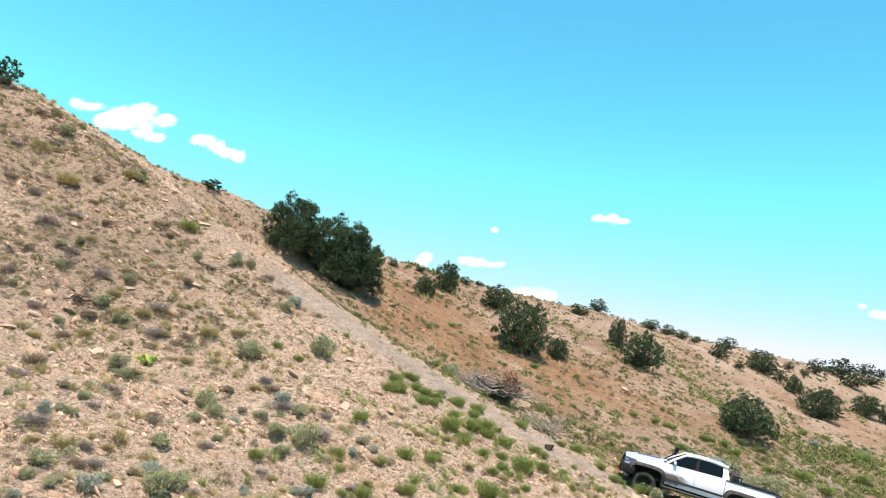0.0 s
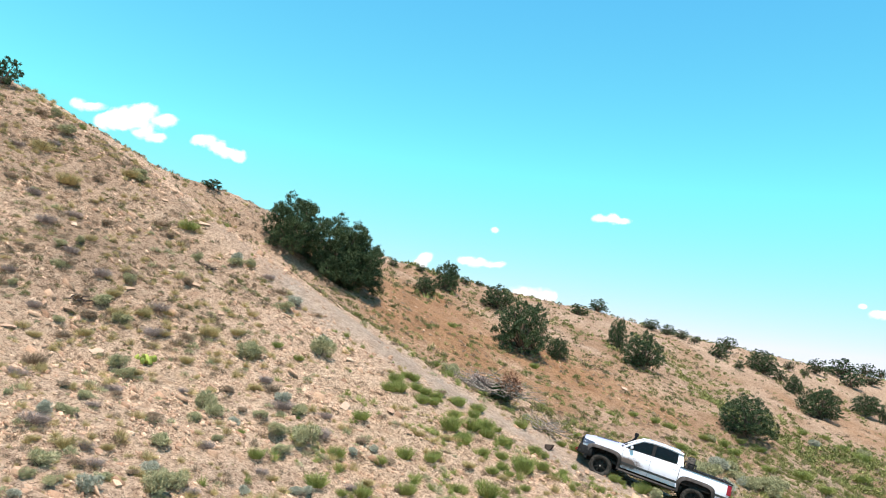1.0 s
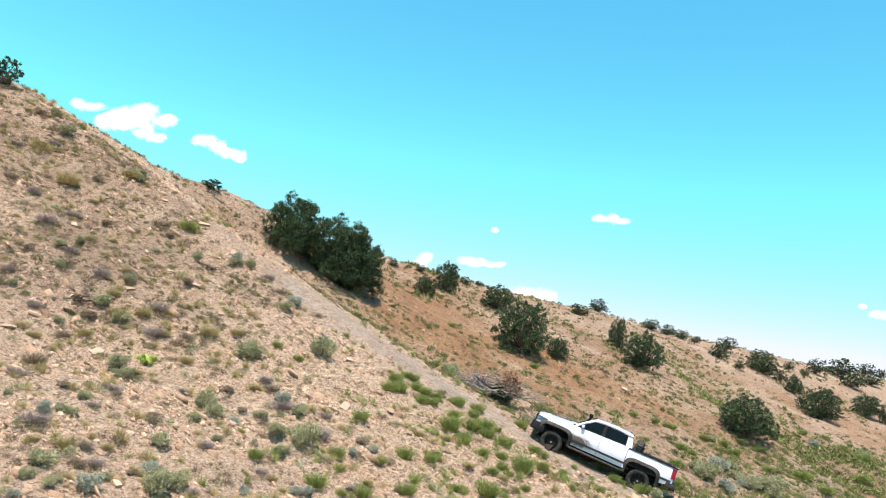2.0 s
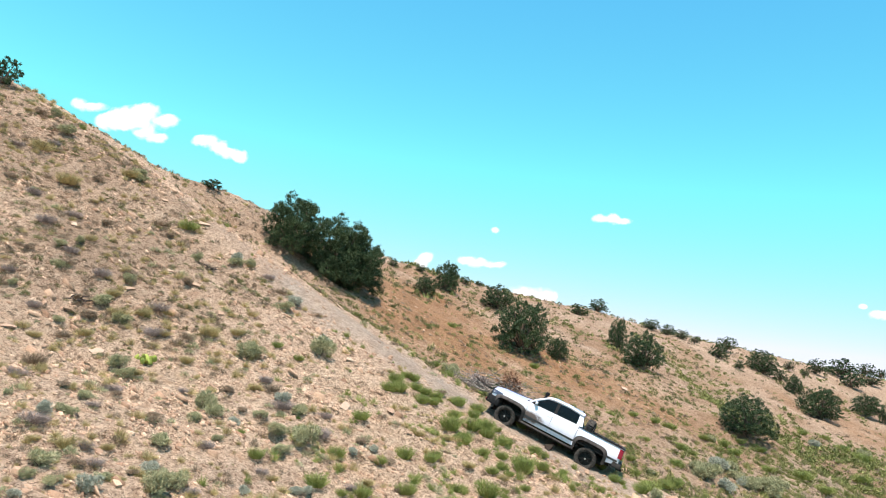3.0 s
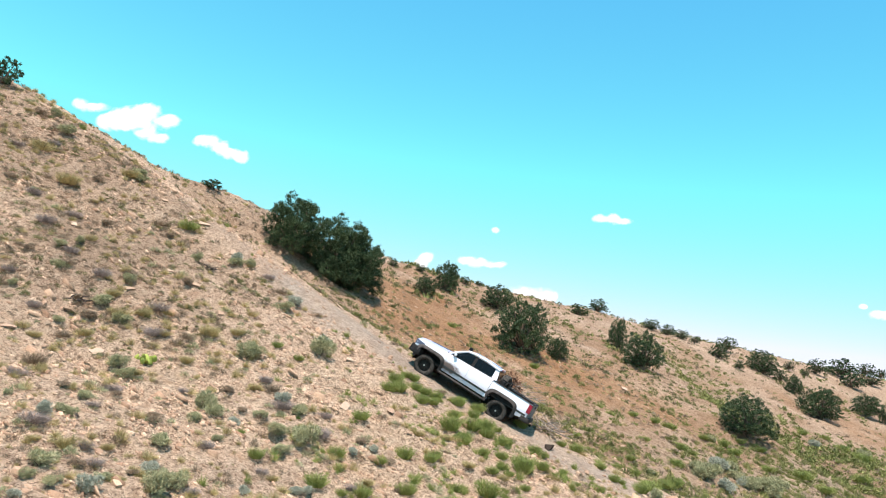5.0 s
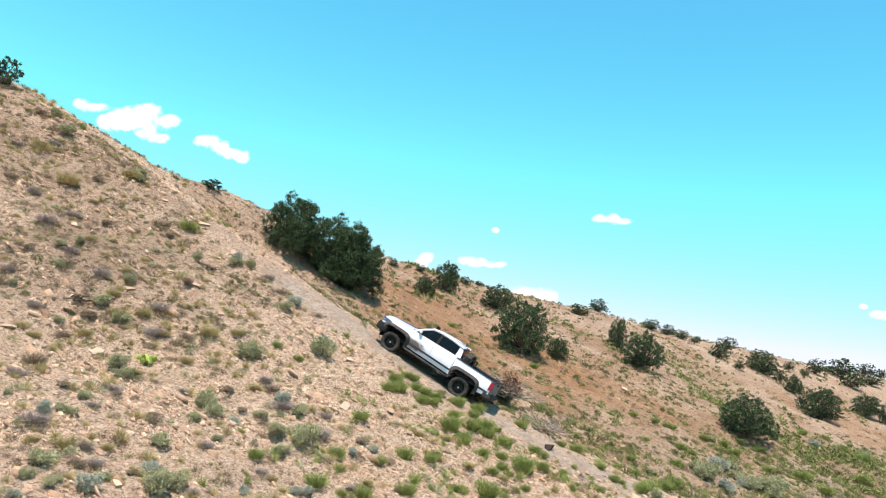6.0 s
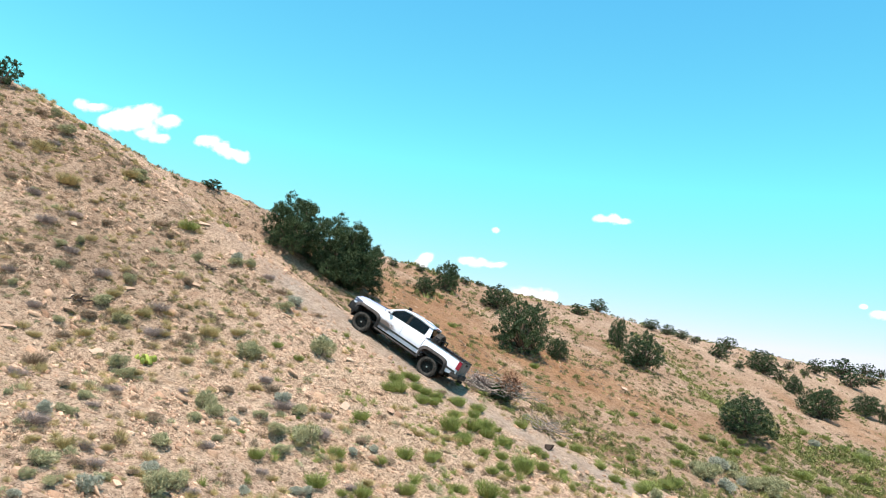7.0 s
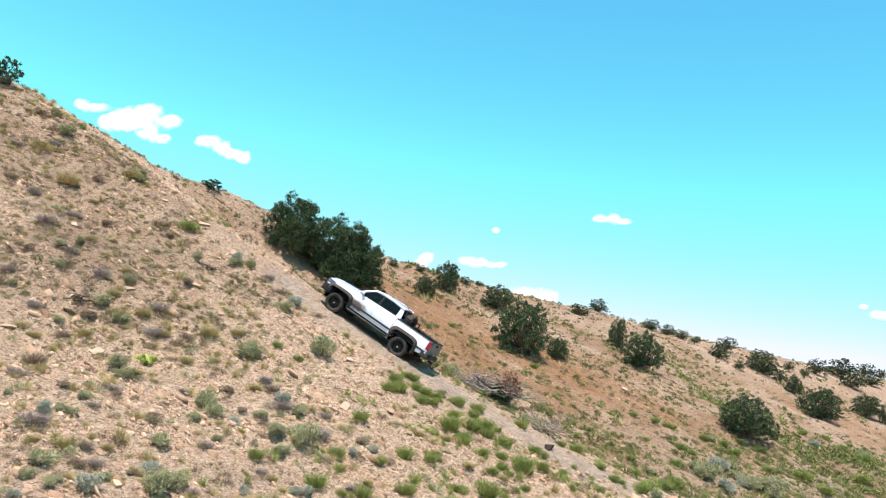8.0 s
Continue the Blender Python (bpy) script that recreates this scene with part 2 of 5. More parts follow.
def sheet(us, vs, point, thick):
    """A curved panel: point(u, v) gives its outer face, thick(u, v) the way to its inner one."""
    bm = bmesh.new()
    outer = [[bm.verts.new(point(u, v)) for v in vs] for u in us]
    inner = [[bm.verts.new(Vector(point(u, v)) + Vector(thick(u, v))) for v in vs] for u in us]
    nu, nv = len(us), len(vs)
    for i in range(nu - 1):
        for j in range(nv - 1):
            bm.faces.new((outer[i][j], outer[i + 1][j], outer[i + 1][j + 1], outer[i][j + 1]))
            bm.faces.new((inner[i][j], inner[i][j + 1], inner[i + 1][j + 1], inner[i + 1][j]))
    for i in range(nu - 1):
        for j in (0, nv - 1):
            bm.faces.new((outer[i][j], outer[i + 1][j], inner[i + 1][j], inner[i][j]))
    for j in range(nv - 1):
        for i in (0, nu - 1):
            bm.faces.new((outer[i][j], outer[i][j + 1], inner[i][j + 1], inner[i][j]))
    return bm


def steps(a, b, n):
    return [a + (b - a) * i / n for i in range(n + 1)]


# ---- materials of the truck ----
def truck_paint():
    """White paint, dusty low down, with a splash of dried mud on the front door."""
    m, n, l, b = shader("white_paint", 0.28, 0, 0.5)
    tc = n.new("ShaderNodeTexCoord")
    sub = n.new("ShaderNodeVectorMath")
    sub.operation = "SUBTRACT"
    sub.inputs[1].default_value = (0.78, 0.93, 0.83)
    l.new(tc.outputs["Object"], sub.inputs[0])
    mul = n.new("ShaderNodeVectorMath")
    mul.operation = "MULTIPLY"
    mul.inputs[1].default_value = (1.9, 0.5, 4.8)
    l.new(sub.outputs[0], mul.inputs[0])
    ln = n.new("ShaderNodeVectorMath")
    ln.operation = "LENGTH"
    l.new(mul.outputs[0], ln.inputs[0])
    grain = noisy(n, l, 7.0, 6, 0.25, 0.75)
    add = n.new("ShaderNodeMath")
    add.operation = "MULTIPLY_ADD"
    add.inputs[1].default_value = 0.6
    l.new(grain, add.inputs[0])
    l.new(ln.outputs["Value"], add.inputs[2])
    r = n.new("ShaderNodeMapRange")
    r.inputs[1].default_value, r.inputs[2].default_value, r.inputs[3].default_value, r.inputs[4].default_value = 0.95, 1.5, 0.97, 0.0
    l.new(add.outputs[0], r.inputs[0])
    white = mixed(n, l, noisy(n, l, 3.0, 4), (0.69, 0.69, 0.80), (0.74, 0.74, 0.84))
    l.new(mixed(n, l, r.outputs[0], white, (0.10, 0.068, 0.058)), b.inputs["Base Color"])
    rr = n.new("ShaderNodeMapRange")
    rr.inputs[3].default_value, rr.inputs[4].default_value = 0.25, 0.8
    l.new(r.outputs[0], rr.inputs[0])
    l.new(rr.outputs[0], b.inputs["Roughness"])
    b.inputs["Coat Weight"].default_value = 0.3
    b.inputs["Coat Roughness"].default_value = 0.08
    return m


def tinted_glass():
    m, n, l, b = shader("tinted_glass", 0.03, 0, 0.5)
    b.inputs["Base Color"].default_value = (0.045, 0.05, 0.065, 1)
    b.inputs["Transmission Weight"].default_value = 0.9
    b.inputs["IOR"].default_value = 1.3
    return m


PAINT = truck_paint()
GLASS = tinted_glass()
BLACK_PLASTIC = plain("black_plastic", (0.018, 0.018, 0.020), 0.8, 0, 0.15, 0.3)
DUSTY_PLASTIC = plain("dusty_black_plastic", (0.050, 0.043, 0.043), 0.8, 0, 0.25, 0.35, 5)
RUBBER = plain("dusty_rubber", (0.045, 0.040, 0.037), 0.9, 0, 0.2, 0.4, 12)
RIM_METAL = plain("dark_wheel_metal", (0.014, 0.014, 0.014), 0.65, 0.0, 0.25, 0.3)
STEEL = plain("dull_steel", (0.45, 0.44, 0.43), 0.4, 0.9)
UNDERBODY = plain("underbody", (0.03, 0.027, 0.025), 0.8, 0, 0.2, 0.4)
SEAT_CLOTH = plain("dark_seat_cloth", (0.035, 0.035, 0.04), 0.85)
STRIPE = plain("charcoal_stripe", (0.05, 0.055, 0.06), 0.4)
TAIL_RED = plain("red_lamp_lens", (0.22, 0.002, 0.012), 0.15, 0, 0.5, 0.1)
LAMP_CLEAR = plain("clear_lamp_lens", (0.10, 0.11, 0.17), 0.15, 0.2, 0.5, 0.3, 14)
# grey base colour carries the shade on the tailgate's rear face
SHADED_GATE = plain("shaded_tailgate_panel", (0.17, 0.175, 0.19), 0.55, 0, 0.3, 0.2, 4)

# roof and hood: the sky's blue reflection is put into their base colours
ROOF_SKY_SHEEN = plain("roof_sky_sheen", (0.34, 0.39, 0.53), 0.25, 0, 0.5, 0.06)
HOOD_SKY_SHEEN = plain("hood_sky_sheen", (0.30, 0.31, 0.50), 0.4, 0, 0.35, 0.06)
HOOD_DARK = plain("hood_decal", (0.06, 0.08, 0.14), 0.18, 0, 0.6, 0.1)

FRONT_AXLE, REAR_AXLE, TYRE_R = 1.629, -1.629, 0.40


def body_half(x, z):
    """Half the width of the body at a length and height."""
    y = 0.925 - 0.10 * ((z - 0.92) / 0.45) ** 2 if z > 0.92 else 0.925 - 0.06 * ((0.92 - z) / 0.35) ** 2
    if x > 1.9:
        y -= 0.17 * ((x - 1.9) / 0.55) ** 2
    if x < -2.5:
        y -= 0.03 * ((-2.5 - x) / 0.25) ** 2
    return y


def lower_edge(x):
    z = 0.60
    for axle in (FRONT_AXLE, REAR_AXLE):
        d = abs(x - axle)
        if d < 0.60:
            z = max(z, 0.44 + 0.588 * (1 - (d / 0.60) ** 5) ** 0.2)
    if x < -2.1:
        z = max(z, 0.60 + 0.12 * (-2.1 - x) / 0.6)
    return z


def belt(x):
    """Height of the body's shoulder."""
    if x > 1.0:
        return 1.30 - 0.10 * ((x - 1.0) / 1.4) - 0.05 * max(0.0, (x - 2.0) / 0.4) ** 2
    if x > -0.98:
        return 1.30 + 0.06 * (1.0 - x) / 2
    return 1.325


def side_skin(x0, x1, side, n, top=belt):
    def point(x, v):
        z = lower_edge(x) + (top(x) - lower_edge(x)) * v
        return (x, side * body_half(x, z), z)
    return sheet(steps(x0, x1, n), steps(0, 1, 8), point, lambda x, v: (0, -side * 0.05, 0))


def flare(axle, side):
    """The wide plastic lip over a wheel, an angular arch."""
    def point(a, v):
        k = radians(a)
        r = 0.545 + 0.115 * v
        c, s = math.cos(k), math.sin(k)
        sq = 1 / (abs(c) ** 5 + abs(s) ** 5) ** 0.2          # squared-off arch
        x, z = axle + r * sq * c, 0.44 + r * sq * s * 0.98
        y = body_half(min(max(x, -2.6), 2.2), max(z, 0.62)) + 0.075 * (1 - 0.75 * v ** 2)
        return (x, side * y, z)
    return sheet(steps(6, 174, 30), steps(0, 1, 4), point, lambda a, v: (0, -side * 0.10, 0))


def well(axle, side):
    """The dark liner over a wheel and its inner wall."""
    def arch(a, r):
        k = radians(a)
        c, s = math.cos(k), math.sin(k)
        sq = 1 / (abs(c) ** 5 + abs(s) ** 5) ** 0.2
        return axle + r * sq * c, 0.44 + r * sq * s * 0.98
    bm = sheet(steps(-5, 185, 24), steps(0, 1, 2), lambda a, v: (arch(a, 0.585)[0], side * (0.42 + 0.44 * v), arch(a, 0.585)[1]), lambda a, v: (0, 0, 0.02))
    wall = sheet(steps(-5, 185, 24), steps(0, 1, 3), lambda a, v: (arch(a, 0.02 + 0.57 * v)[0], side * 0.42, arch(a, 0.02 + 0.57 * v)[1]), lambda a, v: (0, side * 0.02, 0))
    return joined(bm, wall)


def wheel_at(x, side, truck):
    """A black alloy wheel: the spoked rim carries its tyre, hub cap and nuts."""
    bm = bmesh.new()
    rim = [(0.255, 0.115), (0.262, 0.10), (0.235, 0.085), (0.225, -0.09), (0.25, -0.115)]
    n = 28
    rings = [[bm.verts.new((r * math.cos(k * math.tau / n), w, r * math.sin(k * math.tau / n))) for k in range(n)] for r, w in rim]
    for a, b in zip(rings, rings[1:]):
        for k in range(n):
            bm.faces.new((a[k], a[(k + 1) % n], b[(k + 1) % n], b[k]))
    for k in range(8):
        a = k * 45.0
        box((0.19, 0.035, 0.055), (0.145 * math.cos(radians(a)), 0.055, 0.145 * math.sin(radians(a))), 0.008, (0, -a, 0), bm)
    disc(0.235, 0.012, (0, 0.0, 0), "y", 28, 0, bm)
    disc(0.075, 0.07, (0, 0.055, 0), "y", 20, 0.008, bm)
    wheel = part("wheel", bm, RIM_METAL, truck, "black alloy wheel with dusty off-road tyre", True)
    bm = bmesh.new()
    prof = [(0.250, 0.115), (0.275, 0.135), (0.33, 0.142), (0.372, 0.135), (0.388, 0.118), (0.392, 0.06), (0.392, -0.06), (0.388, -0.118), (0.372, -0.135), (0.33, -0.142), (0.275, -0.135), (0.250, -0.115)]
    n = 48
    rings = [[bm.verts.new((r * math.cos(k * math.tau / n), w, r * math.sin(k * math.tau / n))) for k in range(n)] for r, w in prof]
    for a, b in zip(rings, rings[1:]):
        for k in range(n):
            bm.faces.new((a[k], a[(k + 1) % n], b[(k + 1) % n], b[k]))
    for k in range(36):                                       # tread lugs, staggered
        a = k * 10.0
        for w in ((-0.10, 0.0, 0.095) if k % 2 else (-0.095, 0.045, 0.10)):
            box((0.022, 0.055, 0.042), (0.394 * math.cos(radians(a)), w, 0.394 * math.sin(radians(a))), 0, (0, -a, 0), bm)
        if k % 2:
            for w in (-0.138, 0.138):
                box((0.05, 0.014, 0.03), (0.362 * math.cos(radians(a)), w, 0.362 * math.sin(radians(a))), 0, (0, -a, 0), bm)
    part("tyre", bm, RUBBER, wheel, "chunky black off-road tyre", True)
    part("hub_cap", disc(0.032, 0.03, (0, 0.10, 0), "y", 16, 0.006), STEEL, wheel, "bright metal hub cap", True)
    for k in range(6):
        a = k * math.tau / 6
        part("wheel_nut", disc(0.011, 0.02, (0.055 * math.cos(a), 0.095, 0.055 * math.sin(a)), "y", 6), RIM_METAL, wheel)
    wheel["at"] = (x, side * 0.80, TYRE_R)
    wheel.matrix_basis = pose(x, side * 0.80, TYRE_R, 0, 0, 0 if side > 0 else 180)
    return wheel


def window_pane(corners, out):
    """A slightly bowed pane inside four corners."""
    a, b, c, d = [Vector(p) for p in corners]

    def point(u, v):
        p = (a * (1 - u) + b * u) * (1 - v) + (d * (1 - u) + c * u) * v
        return p + Vector(out) * 0.06 * (u * (1 - u) + v * (1 - v))
    return sheet(steps(0, 1, 5), steps(0, 1, 5), point, lambda u, v: Vector(out) * -0.008)


def build_truck():
    truck = tagged(new("pickup_truck"), "white four-door pickup truck with black flares, mud-splashed, climbing", "pickup truck")
    # sides
    for s in (1, -1):
        part("front_fender", side_skin(1.015, 2.42, s, 30), PAINT, truck, smooth=True)
        d = part("front_door", side_skin(0.03, 1.005, s, 14), PAINT, truck, "white door splashed with brown mud" if s > 0 else "", smooth=True)
        part("door_handle", box((0.16, 0.035, 0.026), (0.17, s * 0.892, 1.15), 0.006), PAINT, d)
        part("key_lock", disc(0.012, 0.02, (0.05, s * 0.893, 1.15), "y", 10), BLACK_PLASTIC, d)
        d = part("rear_door", side_skin(-0.965, 0.02, s, 14), PAINT, truck, smooth=True)
        part("door_handle", box((0.16, 0.035, 0.026), (-0.80, s * 0.885, 1.17), 0.006), PAINT, d)
        part("bed_side", side_skin(-2.72, -0.985, s, 36), PAINT, truck, smooth=True)
        part("bed_liner", box((1.66, 0.03, 0.50), (-1.86, s * 0.80, 1.07), 0.008), BLACK_PLASTIC, truck)
        part("bed_rail_cap", box((1.74, 0.075, 0.03), (-1.85, s * 0.845, 1.335), 0.01), BLACK_PLASTIC, truck, "black plastic bed rail cap")
        for axle in (FRONT_AXLE, REAR_AXLE):
            part("wheel_arch_flare", flare(axle, s), DUSTY_PLASTIC, truck, "wide dusty black plastic wheel arch flare", True)
            part("wheel_well", well(axle, s), UNDERBODY, truck)
        part("side_stripe", sheet(steps(-1.02, 1.0, 16), steps(0, 1, 3),
                                  lambda x, v, s=s: (x, s * (body_half(x, 0.74 + 0.075 * v) + 0.006), 0.74 + 0.075 * v),
                                  lambda x, v, s=s: (0, -s * 0.02, 0)), STRIPE, truck, "charcoal stripe along the doors")
        part("rear_stripe", sheet(steps(-2.66, -2.26, 6), steps(0, 1, 3),
                                  lambda x, v, s=s: (x, s * (body_half(x, 0.80 + 0.075 * v) + 0.006), 0.80 + 0.075 * v),
                                  lambda x, v, s=s: (0, -s * 0.02, 0)), STRIPE, truck, "charcoal stripe behind the rear wheel")
        bar = part("rock_slider", tube([(1.05, s * 0.80, 0.50), (0.98, s * 0.94, 0.50), (-0.98, s * 0.94, 0.50), (-1.05, s * 0.80, 0.50)], 0.045, 10), DUSTY_PLASTIC, truck, "black steel rock slider below the doors", True)
        for x in (0.8, 0.0, -0.8):
            part("slider_bracket", box((0.06, 0.30, 0.05), (x, s * 0.80, 0.50), 0.008), UNDERBODY, bar)
        part("mud_flap", box((0.03, 0.24, 0.14), (1.03, s * 0.80, 0.57), 0.008), BLACK_PLASTIC, truck)
        part("step_guard", box((0.12, 0.05, 0.14), (-1.02, s * 0.91, 0.68), 0.012), PAINT, truck)
        # mirror
        m = part("side_mirror", box((0.10, 0.10, 0.12), (0.76, s * 0.925, 1.39), 0.035), PAINT, truck, "white side mirror housing", True)
        part("mirror_arm", box((0.07, 0.10, 0.04), (0.80, s * 0.86, 1.34), 0.01), BLACK_PLASTIC, m)
        part("mirror_glass", box((0.01, 0.08, 0.09), (0.708, s * 0.925, 1.39), 0.003), STEEL, m)
        # badges and vents on the fender
        part("fender_badge", box((0.17, 0.012, 0.045), (1.10, s * 0.925, 0.93), 0.004), BLACK_PLASTIC, truck)
        # lamps
        h = part("headlight", sheet(steps(2.03, 2.44, 6), steps(0, 1, 3),
                                    lambda x, v, s=s: (x, s * (body_half(x, 0.97 + 0.15 * v) + 0.018), 0.97 + 0.06 * (2.44 - x) + (0.17 - 0.10 * (2.44 - x)) * v),
                                    lambda x, v, s=s: (-0.02, -s * 0.10, 0)), LAMP_CLEAR, truck, "clear swept-back headlight", True)
        part("lamp_lens", disc(0.05, 0.05, (2.36, s * 0.77, 1.04), "x", 16, 0.01), STEEL, h)
        part("tail_light", sheet(steps(-2.745, -2.60, 4), steps(0, 1, 4),
                                 lambda x, v, s=s: (x - 0.02 * (1 - v), s * (body_half(x, 0.95 + 0.34 * v) + 0.014), 0.95 + 0.34 * v),
                                 lambda x, v, s=s: (0, -s * 0.15, 0)), TAIL_RED, truck, "tall red tail light", True)
        # roof pillars
        a0, a1 = Vector((1.02, s * 0.80, 1.29)), Vector((0.42, s * 0.655, 1.735))
        part("windshield_pillar", tube([a0, a0.lerp(a1, 0.5) + Vector((0.01, s * 0.01, 0.02)), a1], [0.048, 0.044, 0.044], 8), PAINT, truck, smooth=True)
        part("centre_pillar", box((0.13, 0.05, 0.46), (0.0, s * 0.735, 1.53), 0.015, (s * 17, 0, 0)), BLACK_PLASTIC, truck, "black pillar between the doors")
        rear = sheet(steps(0, 1, 4), steps(0, 1, 5), lambda u, v, s=s: (-1.10 + 0.24 * u + (0.12 - 0.04 * u) * v, s * (0.84 - 0.185 * v), 1.31 + 0.44 * v), lambda u, v, s=s: (0, -s * 0.08, 0))
        part("rear_pillar", rear, PAINT, truck, smooth=True)
        rail = [(0.44, s * 0.655, 1.735), (0.1, s * 0.665, 1.785), (-0.4, s * 0.665, 1.795), (-0.98, s * 0.65, 1.745)]
        part("roof_rail", tube(rail, 0.058, 8), PAINT, truck, smooth=True)
        # panes
        part("front_side_window", window_pane([(0.90, s * 0.815, 1.30), (0.05, s * 0.81, 1.335), (0.07, s * 0.675, 1.765), (0.40, s * 0.67, 1.735)], (0, s, 0.3)), GLASS, truck, "dark tinted side window", True)
        part("rear_side_window", window_pane([(-0.06, s * 0.81, 1.34), (-0.86, s * 0.80, 1.375), (-0.82, s * 0.68, 1.725), (-0.05, s * 0.675, 1.77)], (0, s, 0.3)), GLASS, truck, "dark tinted side window", True)
        w = part("window_trim", tube([(0.94, s * 0.828, 1.30), (0.0, s * 0.825, 1.335), (-0.87, s * 0.815, 1.37)], 0.014, 6), BLACK_PLASTIC, truck)
        # seats
        for x in (0.25, -0.62):
            seat = part("seat", box((0.50, 0.50, 0.16), (x, s * 0.38, 1.00), 0.05), SEAT_CLOTH, truck, "dark cloth seat")
            part("backrest", box((0.14, 0.48, 0.50), (x - 0.27, s * 0.38, 1.27), 0.05, (0, -14, 0)), SEAT_CLOTH, seat)
            part("headrest", box((0.10, 0.26, 0.18), (x - 0.35, s * 0.38, 1.58), 0.04, (0, -10, 0)), SEAT_CLOTH, seat)

    # hood, with a raised and darker middle, and cowl
    def hood_point(x, v):
        y = v * (body_half(x, belt(x)) - 0.005)
        crown = 0.055 * (1 - v * v) + (0.035 if abs(v) < 0.42 else 0.0)
        return (x + 0.04 * (1 - v * v) * (x > 2.3), y, belt(x) - 0.008 + crown)
    part("hood", sheet(steps(1.00, 2.40, 16), steps(-1, 1, 24), hood_point, lambda x, v: (0, 0, -0.05)), HOOD_SKY_SHEEN, truck, "glossy hood with a raised centre, sky reflection put into its blue-grey", True)
    part("hood_scoop", box((0.80, 0.56, 0.03), (1.62, 0, 1.335), 0.012, (0, 4.5, 0)), HOOD_DARK, truck, "dark glossy raised hood insert")
    part("cowl", box((0.16, 1.50, 0.05), (1.03, 0, 1.315), 0.015), BLACK_PLASTIC, truck)
    wind = window_pane([(1.05, 0.76, 1.31), (1.05, -0.76, 1.31), (0.43, -0.63, 1.745), (0.43, 0.63, 1.745)], (0.6, 0, 0.5))
    part("windshield", wind, GLASS, truck, "dark raked windshield", True)
    for y in (0.35, -0.25):
        part("wiper", tube([(1.08, y, 1.33), (0.93, y - 0.35, 1.44)], 0.009, 5), BLACK_PLASTIC, truck)
    part("rear_window", window_pane([(-1.08, -0.74, 1.38), (-1.08, 0.74, 1.38), (-0.99, 0.62, 1.71), (-0.99, -0.62, 1.71)], (-1, 0, 0.2)), GLASS, truck, smooth=True)
    part("cab_back_wall", box((0.05, 1.66, 0.84), (-1.06, 0, 0.98), 0.012), PAINT, truck)

    def roof_point(x, v):
        t = (x + 0.30) / 0.74
        return (x, v * (0.675 + 0.0 * x), 1.80 - 0.055 * t * t + 0.04 * (1 - v ** 4))
    part("roof", sheet(steps(-1.0, 0.44, 12), steps(-1, 1, 14), roof_point, lambda x, v: (0, 0, -0.04)), ROOF_SKY_SHEEN, truck, "roof panel with shallow ribs, sky reflection put into its pale blue-grey", True)
    for y in (-0.32, 0.0, 0.32):
        part("roof_rib", box((1.1, 0.05, 0.018), (-0.32, y, 1.843), 0.006), ROOF_SKY_SHEEN, truck)
    part("brake_lamp", box((0.06, 0.36, 0.035), (-1.0, 0, 1.80), 0.008), TAIL_RED, truck)
    part("antenna", box((0.12, 0.05, 0.05), (-0.88, 0, 1.855), 0.015, taper=(0.4, 0.5)), BLACK_PLASTIC, truck)
    part("dashboard", box((0.40, 1.45, 0.26), (0.82, 0, 1.18), 0.06), SEAT_CLOTH, truck)
    wheel_ring = bmesh.new()
    ring = [(0.55 + 0.06 * math.sin(k * math.tau / 16), 0.38 + 0.18 * math.cos(k * math.tau / 16), 1.27 + 0.17 * math.sin(k * math.tau / 16)) for k in range(17)]
    part("steering_wheel", tube(ring, 0.016, 6, wheel_ring), BLACK_PLASTIC, truck)
    # front end
    g = part("grille", box((0.08, 1.16, 0.30), (2.46, 0, 1.02), 0.03), BLACK_PLASTIC, truck, "black front grille")
    for z in (0.94, 1.02, 1.10):
        part("grille_bar", box((0.03, 1.08, 0.03), (2.505, 0, z), 0.008), DUSTY_PLASTIC, g)
    part("grille_emblem", box((0.02, 0.22, 0.07), (2.525, 0, 1.02), 0.008), BLACK_PLASTIC, g)
    bumper = bmesh.new()
    box((0.34, 1.50, 0.34), (2.40, 0, 0.76), 0.06, (0, 0, 0), bumper, taper=(0.8, 1.0))
    for s in (1, -1):
        box((0.44, 0.34, 0.32), (2.20, s * 0.76, 0.75), 0.06, (0, 0, s * -16), bumper)
    b = part("front_bumper", bumper, BLACK_PLASTIC, truck, "high-clearance black front bumper", True)
    part("skid_plate", box((0.50, 0.80, 0.04), (2.25, 0, 0.52), 0.012, (0, -28, 0)), STEEL, truck, "metal skid plate below the bumper")
    for s in (1, -1):
        part("fog_lamp", disc(0.05, 0.05, (2.50, s * 0.55, 0.74), "x", 14, 0.01), LAMP_CLEAR, b)
        part("tow_hook", tube([(2.50, s * 0.36, 0.62), (2.64, s * 0.36, 0.63), (2.64, s * 0.30, 0.66), (2.50, s * 0.30, 0.66)], 0.016, 6), TAIL_RED, b)
    # air intake up the far windshield pillar
    sn = part("snorkel", tube([(1.35, -0.93, 1.20), (1.05, -0.93, 1.30), (0.78, -0.82, 1.55), (0.70, -0.78, 1.66), (0.67, -0.77, 1.78)], [0.05, 0.05, 0.045, 0.045, 0.05], 10), BLACK_PLASTIC, truck, "black snorkel air intake up the windshield pillar", True)
    part("snorkel_head", box((0.15, 0.13, 0.14), (0.68, -0.77, 1.82), 0.03), BLACK_PLASTIC, sn)
    # bed
    part("bed_floor", box((1.70, 1.62, 0.05), (-1.86, 0, 0.80), 0.01), DUSTY_PLASTIC, truck)
    part("bed_front_wall", box((0.05, 1.66, 0.55), (-1.12, 0, 1.06), 0.01), DUSTY_PLASTIC, truck)
